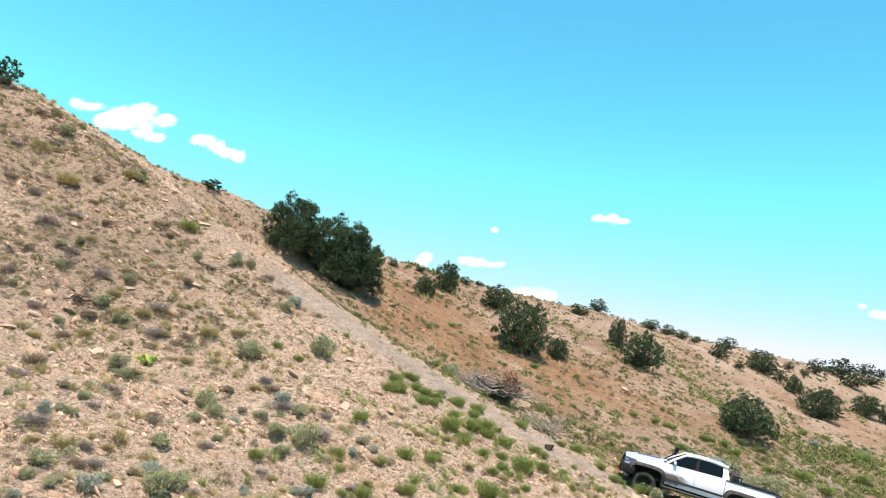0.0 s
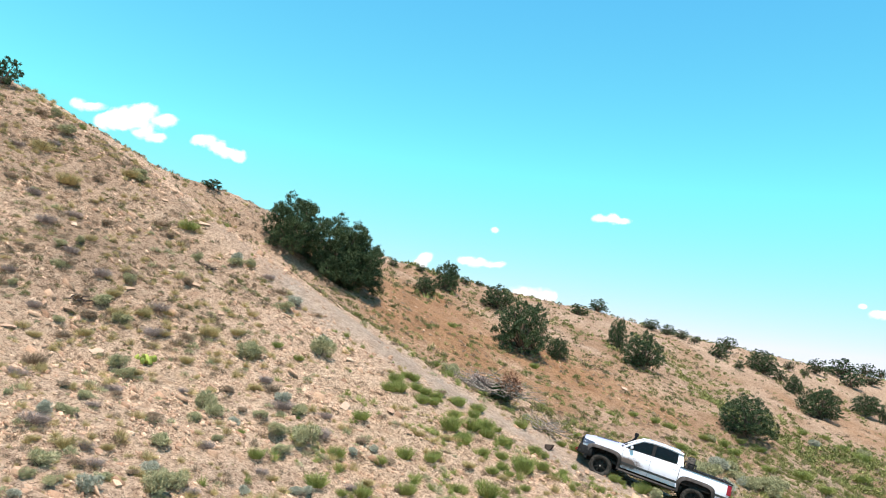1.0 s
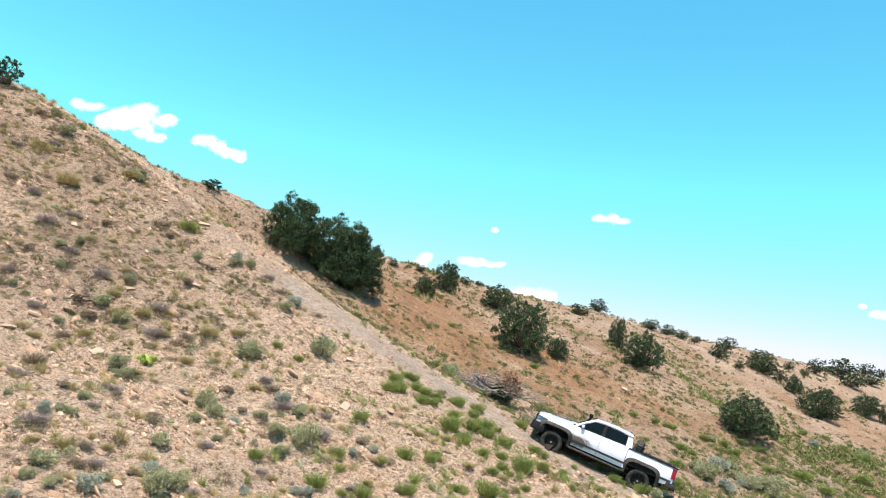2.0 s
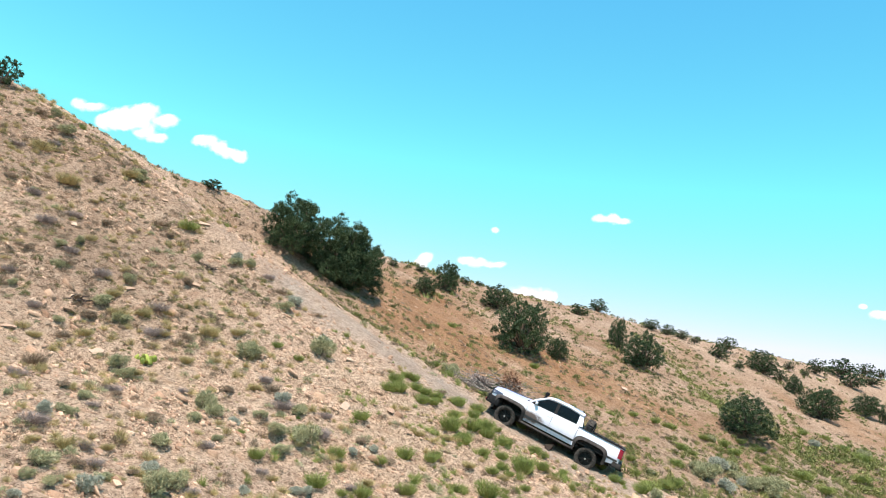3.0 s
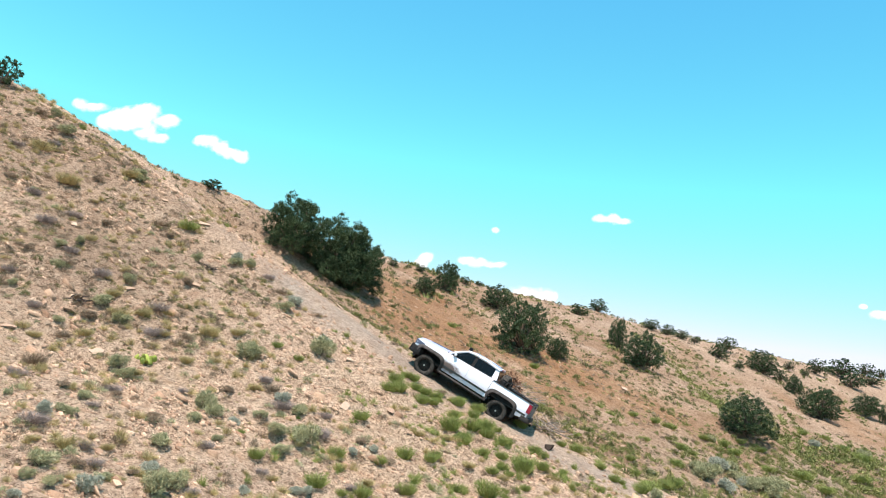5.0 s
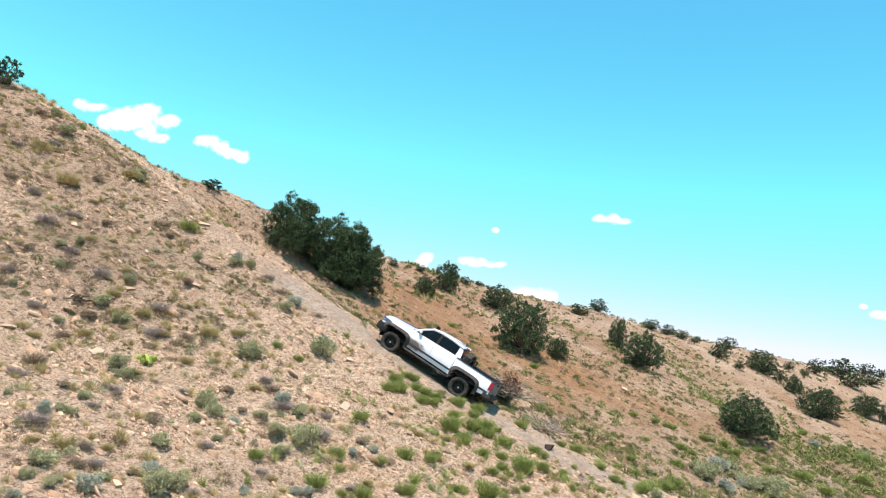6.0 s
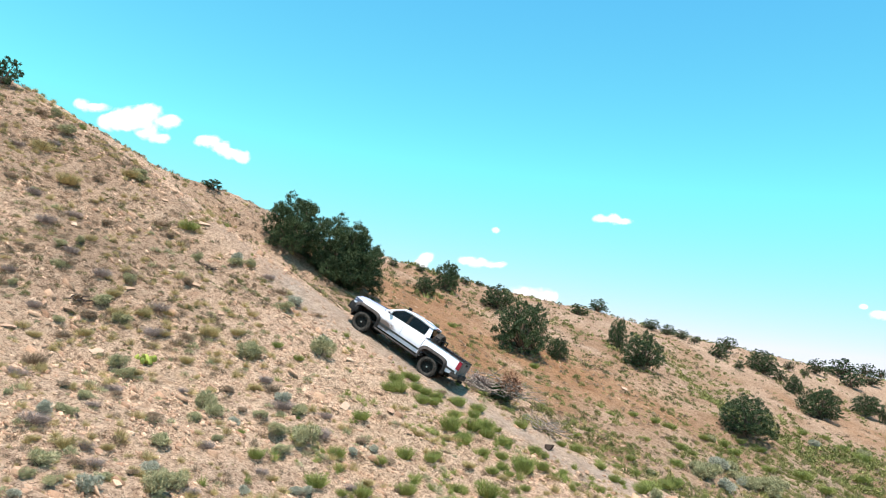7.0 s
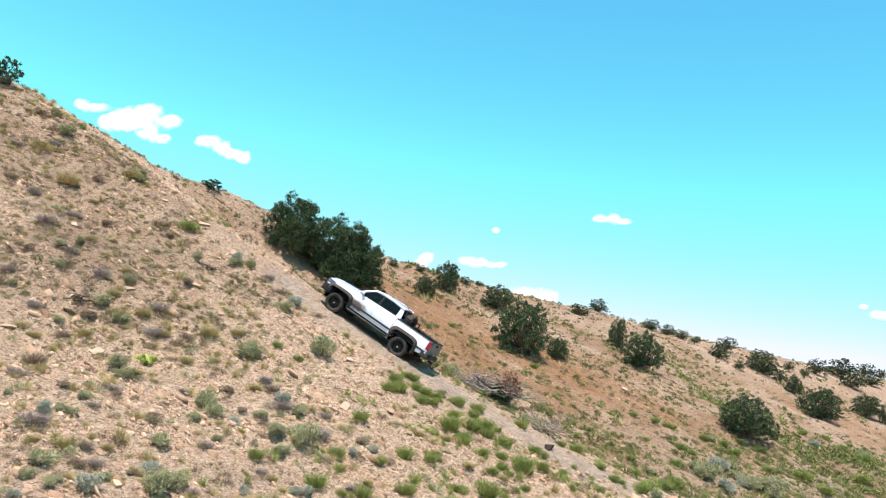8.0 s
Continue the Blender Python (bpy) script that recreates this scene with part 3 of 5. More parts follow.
    t = part("tailgate", box((0.07, 1.60, 0.54), (-2.73, 0, 1.06), 0.02), SHADED_GATE, truck, "tailgate with its shade put into the grey colour")
    part("tailgate_handle", box((0.03, 0.30, 0.08), (-2.77, 0, 1.22), 0.01), BLACK_PLASTIC, t)
    part("tailgate_cap", box((0.10, 1.62, 0.03), (-2.73, 0, 1.335), 0.01), BLACK_PLASTIC, t)
    part("tailgate_panel", box((0.012, 1.30, 0.20), (-2.768, 0, 1.02), 0.004), SHADED_GATE, t)
    plate = part("number_plate", box((0.012, 0.31, 0.155), (-2.84, 0, 0.80), 0.003), STEEL, truck, "small pale number plate")
    part("plate_bar", box((0.006, 0.22, 0.05), (-2.85, 0, 0.80), 0), BLACK_PLASTIC, plate)
    rb = bmesh.new()
    box((0.20, 1.30, 0.18), (-2.78, 0, 0.70), 0.04, (0, 0, 0), rb)
    for s in (1, -1):
        box((0.34, 0.34, 0.20), (-2.66, s * 0.74, 0.70), 0.04, (0, 0, s * 12), rb)
    rb = part("rear_bumper", rb, DUSTY_PLASTIC, truck, "dusty black rear bumper with corner steps", True)
    part("bumper_step", box((0.14, 0.9, 0.02), (-2.80, 0, 0.795), 0.005), DUSTY_PLASTIC, rb)
    part("tow_hitch", box((0.20, 0.10, 0.10), (-2.86, 0, 0.56), 0.012), UNDERBODY, truck)
    # spare wheel and rack behind the cab
    rack = bmesh.new()
    for x in (-1.20, -1.46):
        tube([(x, 0.78, 1.34), (x - 0.02, 0.70, 1.52), (x - 0.02, -0.70, 1.52), (x, -0.78, 1.34)], 0.026, 8, rack)
    for y in (0.60, -0.60):
        tube([(-1.20, y, 1.53), (-1.50, y, 1.53)], 0.02, 6, rack)
    part("chase_rack", rack, BLACK_PLASTIC, truck, "black tubular rack across the bed", True)
    bm = bmesh.new()
    n, prof = 40, [(0.22, 0.10), (0.30, 0.135), (0.37, 0.13), (0.392, 0.08), (0.392, -0.08), (0.37, -0.13), (0.30, -0.135), (0.22, -0.10)]
    rings = [[bm.verts.new((r * math.cos(k * math.tau / n), w, r * math.sin(k * math.tau / n))) for k in range(n)] for r, w in prof]
    for a, b in zip(rings, rings[1:]):
        for k in range(n):
            bm.faces.new((a[k], a[(k + 1) % n], b[(k + 1) % n], b[k]))
    for k in range(36):
        box((0.02, 0.07, 0.04), (0.394 * math.cos(k * 10 * math.pi / 180), 0.05 if k % 2 else -0.05, 0.394 * math.sin(k * 10 * math.pi / 180)), 0, (0, -k * 10, 0), bm)
    bm.transform(pose(-1.33, 0.22, 1.35, 0, -16, 82))
    spare = part("spare_tyre", bm, RUBBER, truck, "black spare tyre standing in the bed", True)
    bm = disc(0.235, 0.10, (0, 0, 0), "y", 24, 0.01)
    bm.transform(pose(-1.33, 0.22, 1.35, 0, -16, 82))
    part("spare_rim", bm, RIM_METAL, spare, smooth=True)
    part("jerry_can", box((0.16, 0.34, 0.46), (-1.32, 0.56, 1.26), 0.035), BLACK_PLASTIC, truck, "black fuel can in the bed")
    part("tool_box", box((0.30, 0.5, 0.28), (-1.35, -0.5, 1.22), 0.03), BLACK_PLASTIC, truck)
    # chassis
    for s in (1, -1):
        part("frame_rail", box((4.7, 0.08, 0.13), (-0.1, s * 0.44, 0.58), 0.01), UNDERBODY, truck)
        part("shock_absorber", tube([(REAR_AXLE - 0.1, s * 0.52, 0.40), (REAR_AXLE + 0.1, s * 0.48, 0.78)], 0.03, 8), TAIL_RED, truck)
        part("leaf_spring", box((1.2, 0.06, 0.05), (REAR_AXLE, s * 0.55, 0.47), 0.01), UNDERBODY, truck)
        part("control_arm", tube([(FRONT_AXLE - 0.2, s * 0.35, 0.45), (FRONT_AXLE, s * 0.70, 0.40), (FRONT_AXLE + 0.2, s * 0.35, 0.45)], 0.028, 8), UNDERBODY, truck)
    part("cab_floor", box((3.7, 1.62, 0.10), (0.65, 0, 0.66), 0.02), UNDERBODY, truck)
    part("rear_axle", tube([(REAR_AXLE, 0.70, TYRE_R), (REAR_AXLE, 0.12, TYRE_R), (REAR_AXLE, -0.12, TYRE_R), (REAR_AXLE, -0.70, TYRE_R)], [0.045, 0.06, 0.06, 0.045], 10), UNDERBODY, truck)
    part("differential", disc(0.14, 0.2, (REAR_AXLE, 0, TYRE_R), "x", 16, 0.03), UNDERBODY, truck)
    part("front_axle", tube([(FRONT_AXLE, 0.70, TYRE_R), (FRONT_AXLE, -0.70, TYRE_R)], 0.035, 8), UNDERBODY, truck)
    part("gearbox", box((1.1, 0.34, 0.24), (0.5, 0, 0.52), 0.05), UNDERBODY, truck)
    part("engine_sump", box((0.7, 0.5, 0.34), (1.7, 0, 0.68), 0.05), UNDERBODY, truck)
    part("driveshaft", tube([(0.0, 0, 0.50), (REAR_AXLE, 0, 0.42)], 0.035, 8), UNDERBODY, truck)
    part("fuel_tank", box((0.9, 0.40, 0.22), (-0.45, 0.28, 0.53), 0.04), UNDERBODY, truck)
    part("exhaust_pipe", tube([(0.6, -0.38, 0.50), (-1.2, -0.40, 0.50), (-1.9, -0.55, 0.56), (-2.5, -0.62, 0.56)], 0.032, 8), STEEL, truck)
    wheels = [wheel_at(x, s, truck) for x in (FRONT_AXLE, REAR_AXLE) for s in (1, -1)]
    return truck, wheels


truck, wheels = build_truck()


# ---- plants and stones ----
def tri_mesh(name, verts, tris, material, smooth=False):
    me = bpy.data.meshes.new(name)
    verts, tris = np.asarray(verts, np.float32), np.asarray(tris, np.int32)
    me.vertices.add(len(verts))
    me.vertices.foreach_set("co", verts.ravel())
    me.loops.add(tris.size)
    me.loops.foreach_set("vertex_index", tris.ravel())
    me.polygons.add(len(tris))
    me.polygons.foreach_set("loop_start", np.arange(0, tris.size, 3))
    me.update(calc_edges=True)
    me.materials.append(material)
    return me


def unit(v):
    return v / np.maximum(np.linalg.norm(v, axis=-1, keepdims=True), 1e-6)


def blade_mesh(name, root, way, length, width, material, rng):
    """Many pointed blades or leaves: one sliver each."""
    n = len(root)
    side = unit(np.cross(way, unit(rng.normal(size=(n, 3)))))
    a = root - side * width[:, None] / 2
    b = root + side * width[:, None] / 2
    c = root + way * length[:, None]
    verts = np.stack([a, b, c], 1).reshape(-1, 3)
    return tri_mesh(name, verts, np.arange(3 * n).reshape(-1, 3), material)


JUNIPER = leafy("juniper_needles", (0.022, 0.040, 0.020), (0.080, 0.116, 0.052))
BARK = plain("grey_bark", (0.16, 0.12, 0.095), 0.9, 0, 0.15, 0.4, 20)
GRASS = leafy("olive_green_grass", (0.125, 0.135, 0.042), (0.28, 0.28, 0.105))
GREEN = leafy("green_stems", (0.15, 0.18, 0.045), (0.36, 0.39, 0.13))
SAGE_LEAF = leafy("grey_green_leaves", (0.20, 0.20, 0.105), (0.47, 0.45, 0.28))
SILVER_LEAF = leafy("silver_leaves", (0.23, 0.24, 0.19), (0.47, 0.48, 0.41))
DRY_LEAF = leafy("dry_stems", (0.27, 0.21, 0.095), (0.57, 0.465, 0.24))
BROWN_LEAF = leafy("brown_twigs", (0.17, 0.12, 0.085), (0.41, 0.31, 0.225))
TWIG_GREY = leafy("violet_grey_twigs", (0.20, 0.155, 0.145), (0.46, 0.38, 0.36))
DEAD_WOOD = plain("weathered_grey_wood", (0.23, 0.195, 0.175), 0.9, 0, 0.1, 0.35, 14)
BLACK_WOOD = plain("charred_wood", (0.06, 0.05, 0.05), 0.9, 0, 0.1, 0.35, 14)
OLIVE = leafy("olive_scrub", (0.10, 0.10, 0.04), (0.25, 0.235, 0.11))
RED_NEEDLES = leafy("dead_red_needles", (0.16, 0.08, 0.05), (0.32, 0.18, 0.12))
CACTUS_SKIN = plain("cactus_skin", (0.33, 0.37, 0.08), 0.6, 0, 0.3, 0.25, 8)


def stone_material(name, a, b):
    m, n, l, bs = shader(name, 0.9, 0, 0.2)
    g = n.new("ShaderNodeNewGeometry")
    o = n.new("ShaderNodeObjectInfo")
    add = n.new("ShaderNodeMath")
    add.operation = "ADD"
    l.new(g.outputs["Random Per Island"], add.inputs[0])
    l.new(o.outputs["Random"], add.inputs[1])
    fr = n.new("ShaderNodeMath")
    fr.operation = "FRACT"
    l.new(add.outputs[0], fr.inputs[0])
    c = mixed(n, l, fr.outputs[0], a, b)
    grain = noisy(n, l, 18, 6, 0.3, 0.7)
    c = mixed(n, l, grain, mixed(n, l, 0.35, c, (0.14, 0.08, 0.05)), c)
    l.new(c, bs.inputs["Base Color"])
    bumped(n, l, bs, grain, 0.6, 0.02)
    return m


STONE = stone_material("sandstone_chips", (0.30, 0.185, 0.13), (0.60, 0.43, 0.32))
PALE_STONE = stone_material("pale_sandstone", (0.36, 0.245, 0.18), (0.52, 0.385, 0.30))
LEDGE = stone_material("ledge_rock", (0.24, 0.145, 0.10), (0.50, 0.345, 0.25))
GRAVEL = stone_material("grey_gravel", (0.26, 0.205, 0.175), (0.48, 0.395, 0.345))
DARK_STONE = stone_material("black_stone", (0.012, 0.012, 0.013), (0.03, 0.03, 0.03))


def crown_points(rng, n, lobes, deep=0.72):
    """Points in the outer shell of a heap of lobes, with the way out at each."""
    c, r = lobes[:, :3], lobes[:, 3]
    pick = rng.choice(len(c), size=n * 4, p=r ** 2 / (r ** 2).sum())
    d = unit(rng.normal(size=(n * 4, 3)))
    p = c[pick] + d * (r[pick] * rng.uniform(0.70, 1.06, n * 4))[:, None]
    dist = np.linalg.norm(p[:, None, :] - c[None], axis=2) / r[None]
    dist[np.arange(len(p)), pick] = 9
    ok = (dist.min(1) > deep) & (p[:, 2] > 0.02)
    return p[ok][:n], d[ok][:n]


def juniper_meshes(seed, leaves, lean=0.0, sparse=False, leaf=1.0):
    """A juniper one metre wide and one high: trunk with limbs, and a dense, knobbly crown of needle sprays."""
    rng = np.random.default_rng(seed)
    k = 26 if sparse else 52
    i = np.arange(k)
    ang = i * 2.4 + rng.uniform(-0.4, 0.4, k)
    z = 0.10 + 0.80 * ((i + 0.5) / k) ** 1.15
    hull = 0.405 * np.sqrt(np.clip(1 - ((z - 0.36) / 0.64) ** 2, 0.03, 1)) * (0.80 + 0.42 * vnoise(ang / 1.1 + seed, z * 3.0, seed))
    rad = hull * np.where(i % 3 == 0, 0.45, 0.92)
    r = rng.uniform(0.095, 0.15, k) * (1.12 - 0.35 * z)
    z = z + np.where(i % 3 == 0, 0.05, 0.0)
    if sparse:
        r, rad = r * 0.72, rad * 0.9
    lobes = np.stack([np.cos(ang) * rad + lean * z, np.sin(ang) * rad, z, r], 1)
    # each lobe ends in a few upright tips
    tips = lobes[rng.integers(0, k, k)].copy()
    tips[:, 2] += tips[:, 3] * 0.95
    tips[:, :2] += rng.normal(size=(k, 2)) * 0.03
    tips[:, 3] *= rng.uniform(0.35, 0.55, k)
    full = np.concatenate([lobes, tips])
    # sprays: small tufts of needles at each point
    spray = 20
    p, d = crown_points(rng, leaves // spray, full, 0.60)
    root = np.repeat(p, spray, 0) + rng.normal(size=(len(p) * spray, 3)) * 0.016
    way = unit(np.repeat(d, spray, 0) * 0.6 + rng.normal(size=root.shape) * 0.5 + np.array((0, 0, 0.75)))
    ln = rng.uniform(0.028, 0.07, len(root)) * leaf
    crown = blade_mesh("crown", root, way, ln, ln * 0.42, JUNIPER, rng)
    bm = bmesh.new()
    tube([(0, 0, -0.08), (0.01, 0.01, 0.15), (lean * 0.3, 0.0, 0.34), (lean * 0.6, 0.01, 0.62)], [0.05, 0.042, 0.032, 0.012], 8, bm)
    for q in lobes[::2]:
        tube([(0.0, 0.0, 0.10), (q[0] * 0.5, q[1] * 0.5, 0.10 + 0.45 * (q[2] - 0.10)), (q[0], q[1], q[2])], [0.026, 0.017, 0.006], 6, bm)
    trunk = bpy.data.meshes.new("trunk")
    bm.to_mesh(trunk)
    bm.free()
    trunk.materials.append(BARK)
    return trunk, crown


def juniper(meshes, x, y, w, h, label, turn):
    tree = tagged(new("juniper_tree"), label, "tree", "junipers on the hillside")
    for nm, me in zip(("trunk", "crown"), meshes):
        ob = new(nm, me)
        ob.parent = tree
    tree.matrix_basis = pose(x, y, ground(x, y) - 0.03 * h, 0, 0, turn) @ Matrix.Diagonal((w, w, h, 1))
    return tree


def tuft_points(rng, n, spread, up, cone):
    a, r = rng.uniform(0, math.tau, n), np.sqrt(rng.uniform(0, 1, n)) * spread
    root = np.stack([np.cos(a) * r, np.sin(a) * r, np.zeros(n)], 1)
    way = unit(np.stack([np.cos(a) * r / spread * cone, np.sin(a) * r / spread * cone, np.full(n, up)], 1) + rng.normal(size=(n, 3)) * 0.22)
    return root, way


def bush_meshes(seed, blades, material, kind):
    """A shrub about one metre wide: its woody stems and its foliage."""
    rng = np.random.default_rng(seed)
    if kind == "broom":
        root, way = tuft_points(rng, blades, 0.28, 0.95, 0.72)
        ln = rng.uniform(0.34, 0.58, blades)
        fol = blade_mesh("foliage", root, way, ln, rng.uniform(0.012, 0.022, blades), material, rng)
        # side twigs high up, so that the outline thickens
        nt = blades * 3
        pick = rng.integers(0, blades, nt)
        pos = root[pick] + way[pick] * (ln[pick] * rng.uniform(0.15, 1.0, nt))[:, None]
        w2 = unit(way[pick] + rng.normal(size=(nt, 3)) * 0.35)
        l2 = rng.uniform(0.05, 0.12, nt)
        more = blade_mesh("foliage", pos, w2, l2, rng.uniform(0.014, 0.024, nt), material, rng)
        bm = bmesh.new()
        bm.from_mesh(fol)
        bm.from_mesh(more)
        bpy.data.meshes.remove(more)
        bm.to_mesh(fol)
        bm.free()
    else:
        k = 8
        a = rng.uniform(0, math.tau, k)
        rad = rng.uniform(0.05, 0.33, k)
        lobes = np.stack([np.cos(a) * rad, np.sin(a) * rad, rng.uniform(0.18, 0.46, k), rng.uniform(0.13, 0.22, k)], 1)
        p, d = crown_points(rng, blades // 6, lobes, 0.5)
        root = np.repeat(p, 6, 0) + rng.normal(size=(len(p) * 6, 3)) * 0.03
        way = unit(np.repeat(d, 6, 0) * 0.6 + rng.normal(size=root.shape) * 0.5 + np.array((0, 0, 0.5)))
        ln = rng.uniform(0.05, 0.12, len(root))
        fol = blade_mesh("foliage", root, way, ln, ln * 0.22, material, rng)
    bm = bmesh.new()
    for i in range(9):
        a, q = rng.uniform(0, math.tau), rng.uniform(0.1, 0.34)
        h = rng.uniform(0.25, 0.5)
        tube([(0, 0, -0.05), (math.cos(a) * q * 0.4, math.sin(a) * q * 0.4, h * 0.45), (math.cos(a) * q, math.sin(a) * q, h)], [0.016, 0.011, 0.004], 5, bm)
    st = bpy.data.meshes.new("stems")
    bm.to_mesh(st)
    bm.free()
    st.materials.append(BARK)
    return st, fol


def place_bushes(name, rows, variants, label, category, group, tall):
    made = []
    for i, (x, y, w) in enumerate(rows):
        v = variants[i % len(variants)]
        if i < len(variants):
            ob = tagged(new(name), label, category, group)
            for nm, me in zip(("stems", "foliage"), v):
                c = new(nm, me)
                c.parent = ob
            made.append(ob)
        m = pose(x, y, ground(x, y) - 0.02, 0, 0, i * 67.0 % 360) @ Matrix.Diagonal((w, w, w * tall * (0.85 + 0.3 * ((i * 37) % 10) / 10), 1))
        if i < len(variants):
            ob.matrix_basis = m
        else:
            copy_thing(made[i % len(variants)], m @ Matrix.Diagonal([1 / s for s in made[i % len(variants)].scale] + [1]))


# places: x, y and width in metres
GREEN_BUNCHES = [(-1.84, 24.07, 0.59), (-2.23, 21.92, 0.54), (-2.43, 19.94, 0.63), (-0.99, 22.35, 0.48), (-0.28, 23.28, 0.57), (0.53, 23.45, 0.45),
    (-0.09, 21.73, 0.60), (1.37, 22.85, 0.40), (2.37, 22.91, 0.77), (-1.22, 20.31, 0.50), (-1.76, 20.09, 0.35), (-0.40, 28.00, 0.49), (-5.28, 26.26,
    0.40), (-4.45, 26.10, 0.40), (-0.86, 26.59, 0.65), (-0.00, 26.56, 0.57), (0.43, 26.75, 0.47), (1.10, 25.88, 0.79), (1.84, 26.36, 0.75), (2.42, 26.30,
    0.64), (1.20, 26.62, 0.57)]
GREEN_BUNCHES_LOW = [(1.56, 25.34, 0.62), (1.95, 27.35, 0.48), (2.29, 27.15, 0.48), (2.83, 27.12, 0.37), (2.29, 25.31, 0.45), (2.93, 26.20, 0.56),
    (2.93, 25.47, 0.49), (3.63, 25.03, 0.71), (4.42, 26.56, 0.47), (3.64, 24.16, 0.37), (3.12, 24.58, 0.34), (3.90, 28.77, 0.57), (1.39, 28.14, 0.39),
    (6.89, 28.03, 0.47), (7.79, 29.19, 0.45), (8.07, 26.62, 0.61), (8.99, 28.45, 0.44), (7.14, 26.82, 0.41), (7.42, 26.85, 0.29), (6.38, 25.78, 0.47),
    (5.56, 25.59, 0.29), (4.74, 25.44, 0.29), (5.17, 26.07, 0.34), (5.51, 28.80, 0.44), (6.12, 28.84, 0.60), (6.97, 30.48, 0.42)]
GREEN_BUNCHES_VALLEY = [(6.58, 31.31, 0.34), (12.76, 36.29, 0.56), (13.27, 39.46, 0.48), (11.72, 33.63, 0.57), (8.59, 29.41, 0.45), (10.59, 30.63,
    0.70), (5.94, 41.45, 0.57), (1.14, 42.43, 0.52), (0.38, 32.61, 0.40), (9.40, 37.34, 0.51), (10.88, 38.55, 0.53), (12.11, 38.69, 0.53), (9.02, 38.27,
    0.47), (15.17, 40.05, 0.55), (16.39, 40.39, 0.62), (27.06, 53.08, 0.73), (29.34, 54.27, 0.83), (29.44, 52.17, 0.88), (-4.09, 19.91, 0.46), (-4.79,
    20.76, 0.25), (-10.62, 30.52, 0.84), (-17.49, 33.75, 0.36)]
SAGE = [(-5.43, 29.23, 0.76), (-3.82, 26.85, 1.03), (12.86, 33.67, 1.08), (14.05, 35.02, 0.81), (15.22, 34.68, 0.90), (16.74, 35.15, 1.24), (31.08,
    52.36, 1.20), (-9.48, 28.70, 0.51), (-8.35, 30.03, 0.64), (-7.74, 30.25, 0.58), (-13.89, 32.41, 0.65), (-18.78, 33.71, 0.65), (-6.65, 16.04, 0.59),
    (-7.79, 15.82, 0.39), (-5.47, 16.95, 0.75), (-5.74, 25.16, 0.83), (-5.06, 21.20, 0.49), (-6.10, 21.44, 0.76), (-8.80, 21.76, 0.63), (-9.86, 18.16,
    0.26), (-4.27, 23.42, 0.61), (-3.15, 21.60, 0.83), (-10.76, 25.88, 0.59), (-13.48, 23.68, 0.44), (-8.92, 18.05, 0.50), (14.99, 36.03, 0.83), (1.03,
    32.81, 0.91), (8.52, 26.39, 0.61)]
DRY_SHRUBS = [(-11.70, 30.14, 0.69), (-17.50, 30.85, 0.95), (-19.24, 33.30, 0.71), (-19.74, 33.10, 0.46), (-10.55, 20.43, 0.72), (-10.08, 24.33,
    0.80), (-6.14, 29.41, 0.59), (-12.80, 26.92, 0.50), (-10.79, 26.13, 0.60), (-8.92, 25.41, 0.55), (-10.82, 22.24, 0.58), (-12.01, 22.16, 0.51), (-7.92,
    24.51, 0.56), (-7.25, 19.60, 0.54), (-4.75, 23.74, 0.58), (-6.77, 24.13, 0.48), (-4.56, 29.19, 0.45), (-6.60, 27.22, 0.46), (-12.68, 25.41, 0.51),
    (-1.31, 27.66, 0.38)]
TWIG_SHRUBS = [(-10.55, 19.57, 0.67), (-8.32, 20.51, 0.49), (-8.31, 19.41, 0.37), (-8.75, 17.50, 0.69), (-7.41, 17.33, 0.38), (-7.01, 16.98, 0.40),
    (-6.83, 21.76, 0.34), (-5.29, 19.49, 0.40), (-4.83, 17.31, 0.35), (-4.20, 23.18, 0.72), (-2.92, 23.61, 0.53), (-2.84, 22.37, 0.69),
    (-5.01, 23.96, 0.46), (-3.84, 19.57, 0.43), (-1.55, 20.33, 0.35), (-14.50, 26.78, 0.71), (-13.91, 24.14, 0.51), (-11.53, 25.56, 0.63),
    (-12.93, 25.93, 0.55), (-12.24, 23.01, 0.48), (-9.33, 25.39, 0.80), (-8.86, 24.03, 0.67), (-6.85, 29.96, 0.53), (-18.31, 30.41, 0.55),
    (-15.81, 27.99, 0.60), (-17.39, 31.48, 0.57), (-14.10, 27.90, 0.64)]
BROWN_SHRUBS = [(-9.35, 19.89, 0.48), (-6.83, 19.74, 0.51), (-6.22, 17.14, 0.35), (-7.32, 16.72, 0.48), (-5.94, 22.96, 0.48), (-10.79, 23.73, 0.66),
    (-16.90, 28.16, 0.50), (-14.80, 30.76, 0.55), (-1.61, 22.88, 0.55), (-2.96, 21.37, 0.44), (-8.12, 20.23, 0.35), (-9.15, 27.19, 0.57),
    (-10.97, 29.55, 0.47), (-13.99, 25.13, 0.40), (-12.92, 28.24, 0.55), (-5.13, 22.11, 0.42), (-0.68, 22.73, 0.43), (0.67, 27.88, 0.43),
    (-0.38, 21.72, 0.41)]
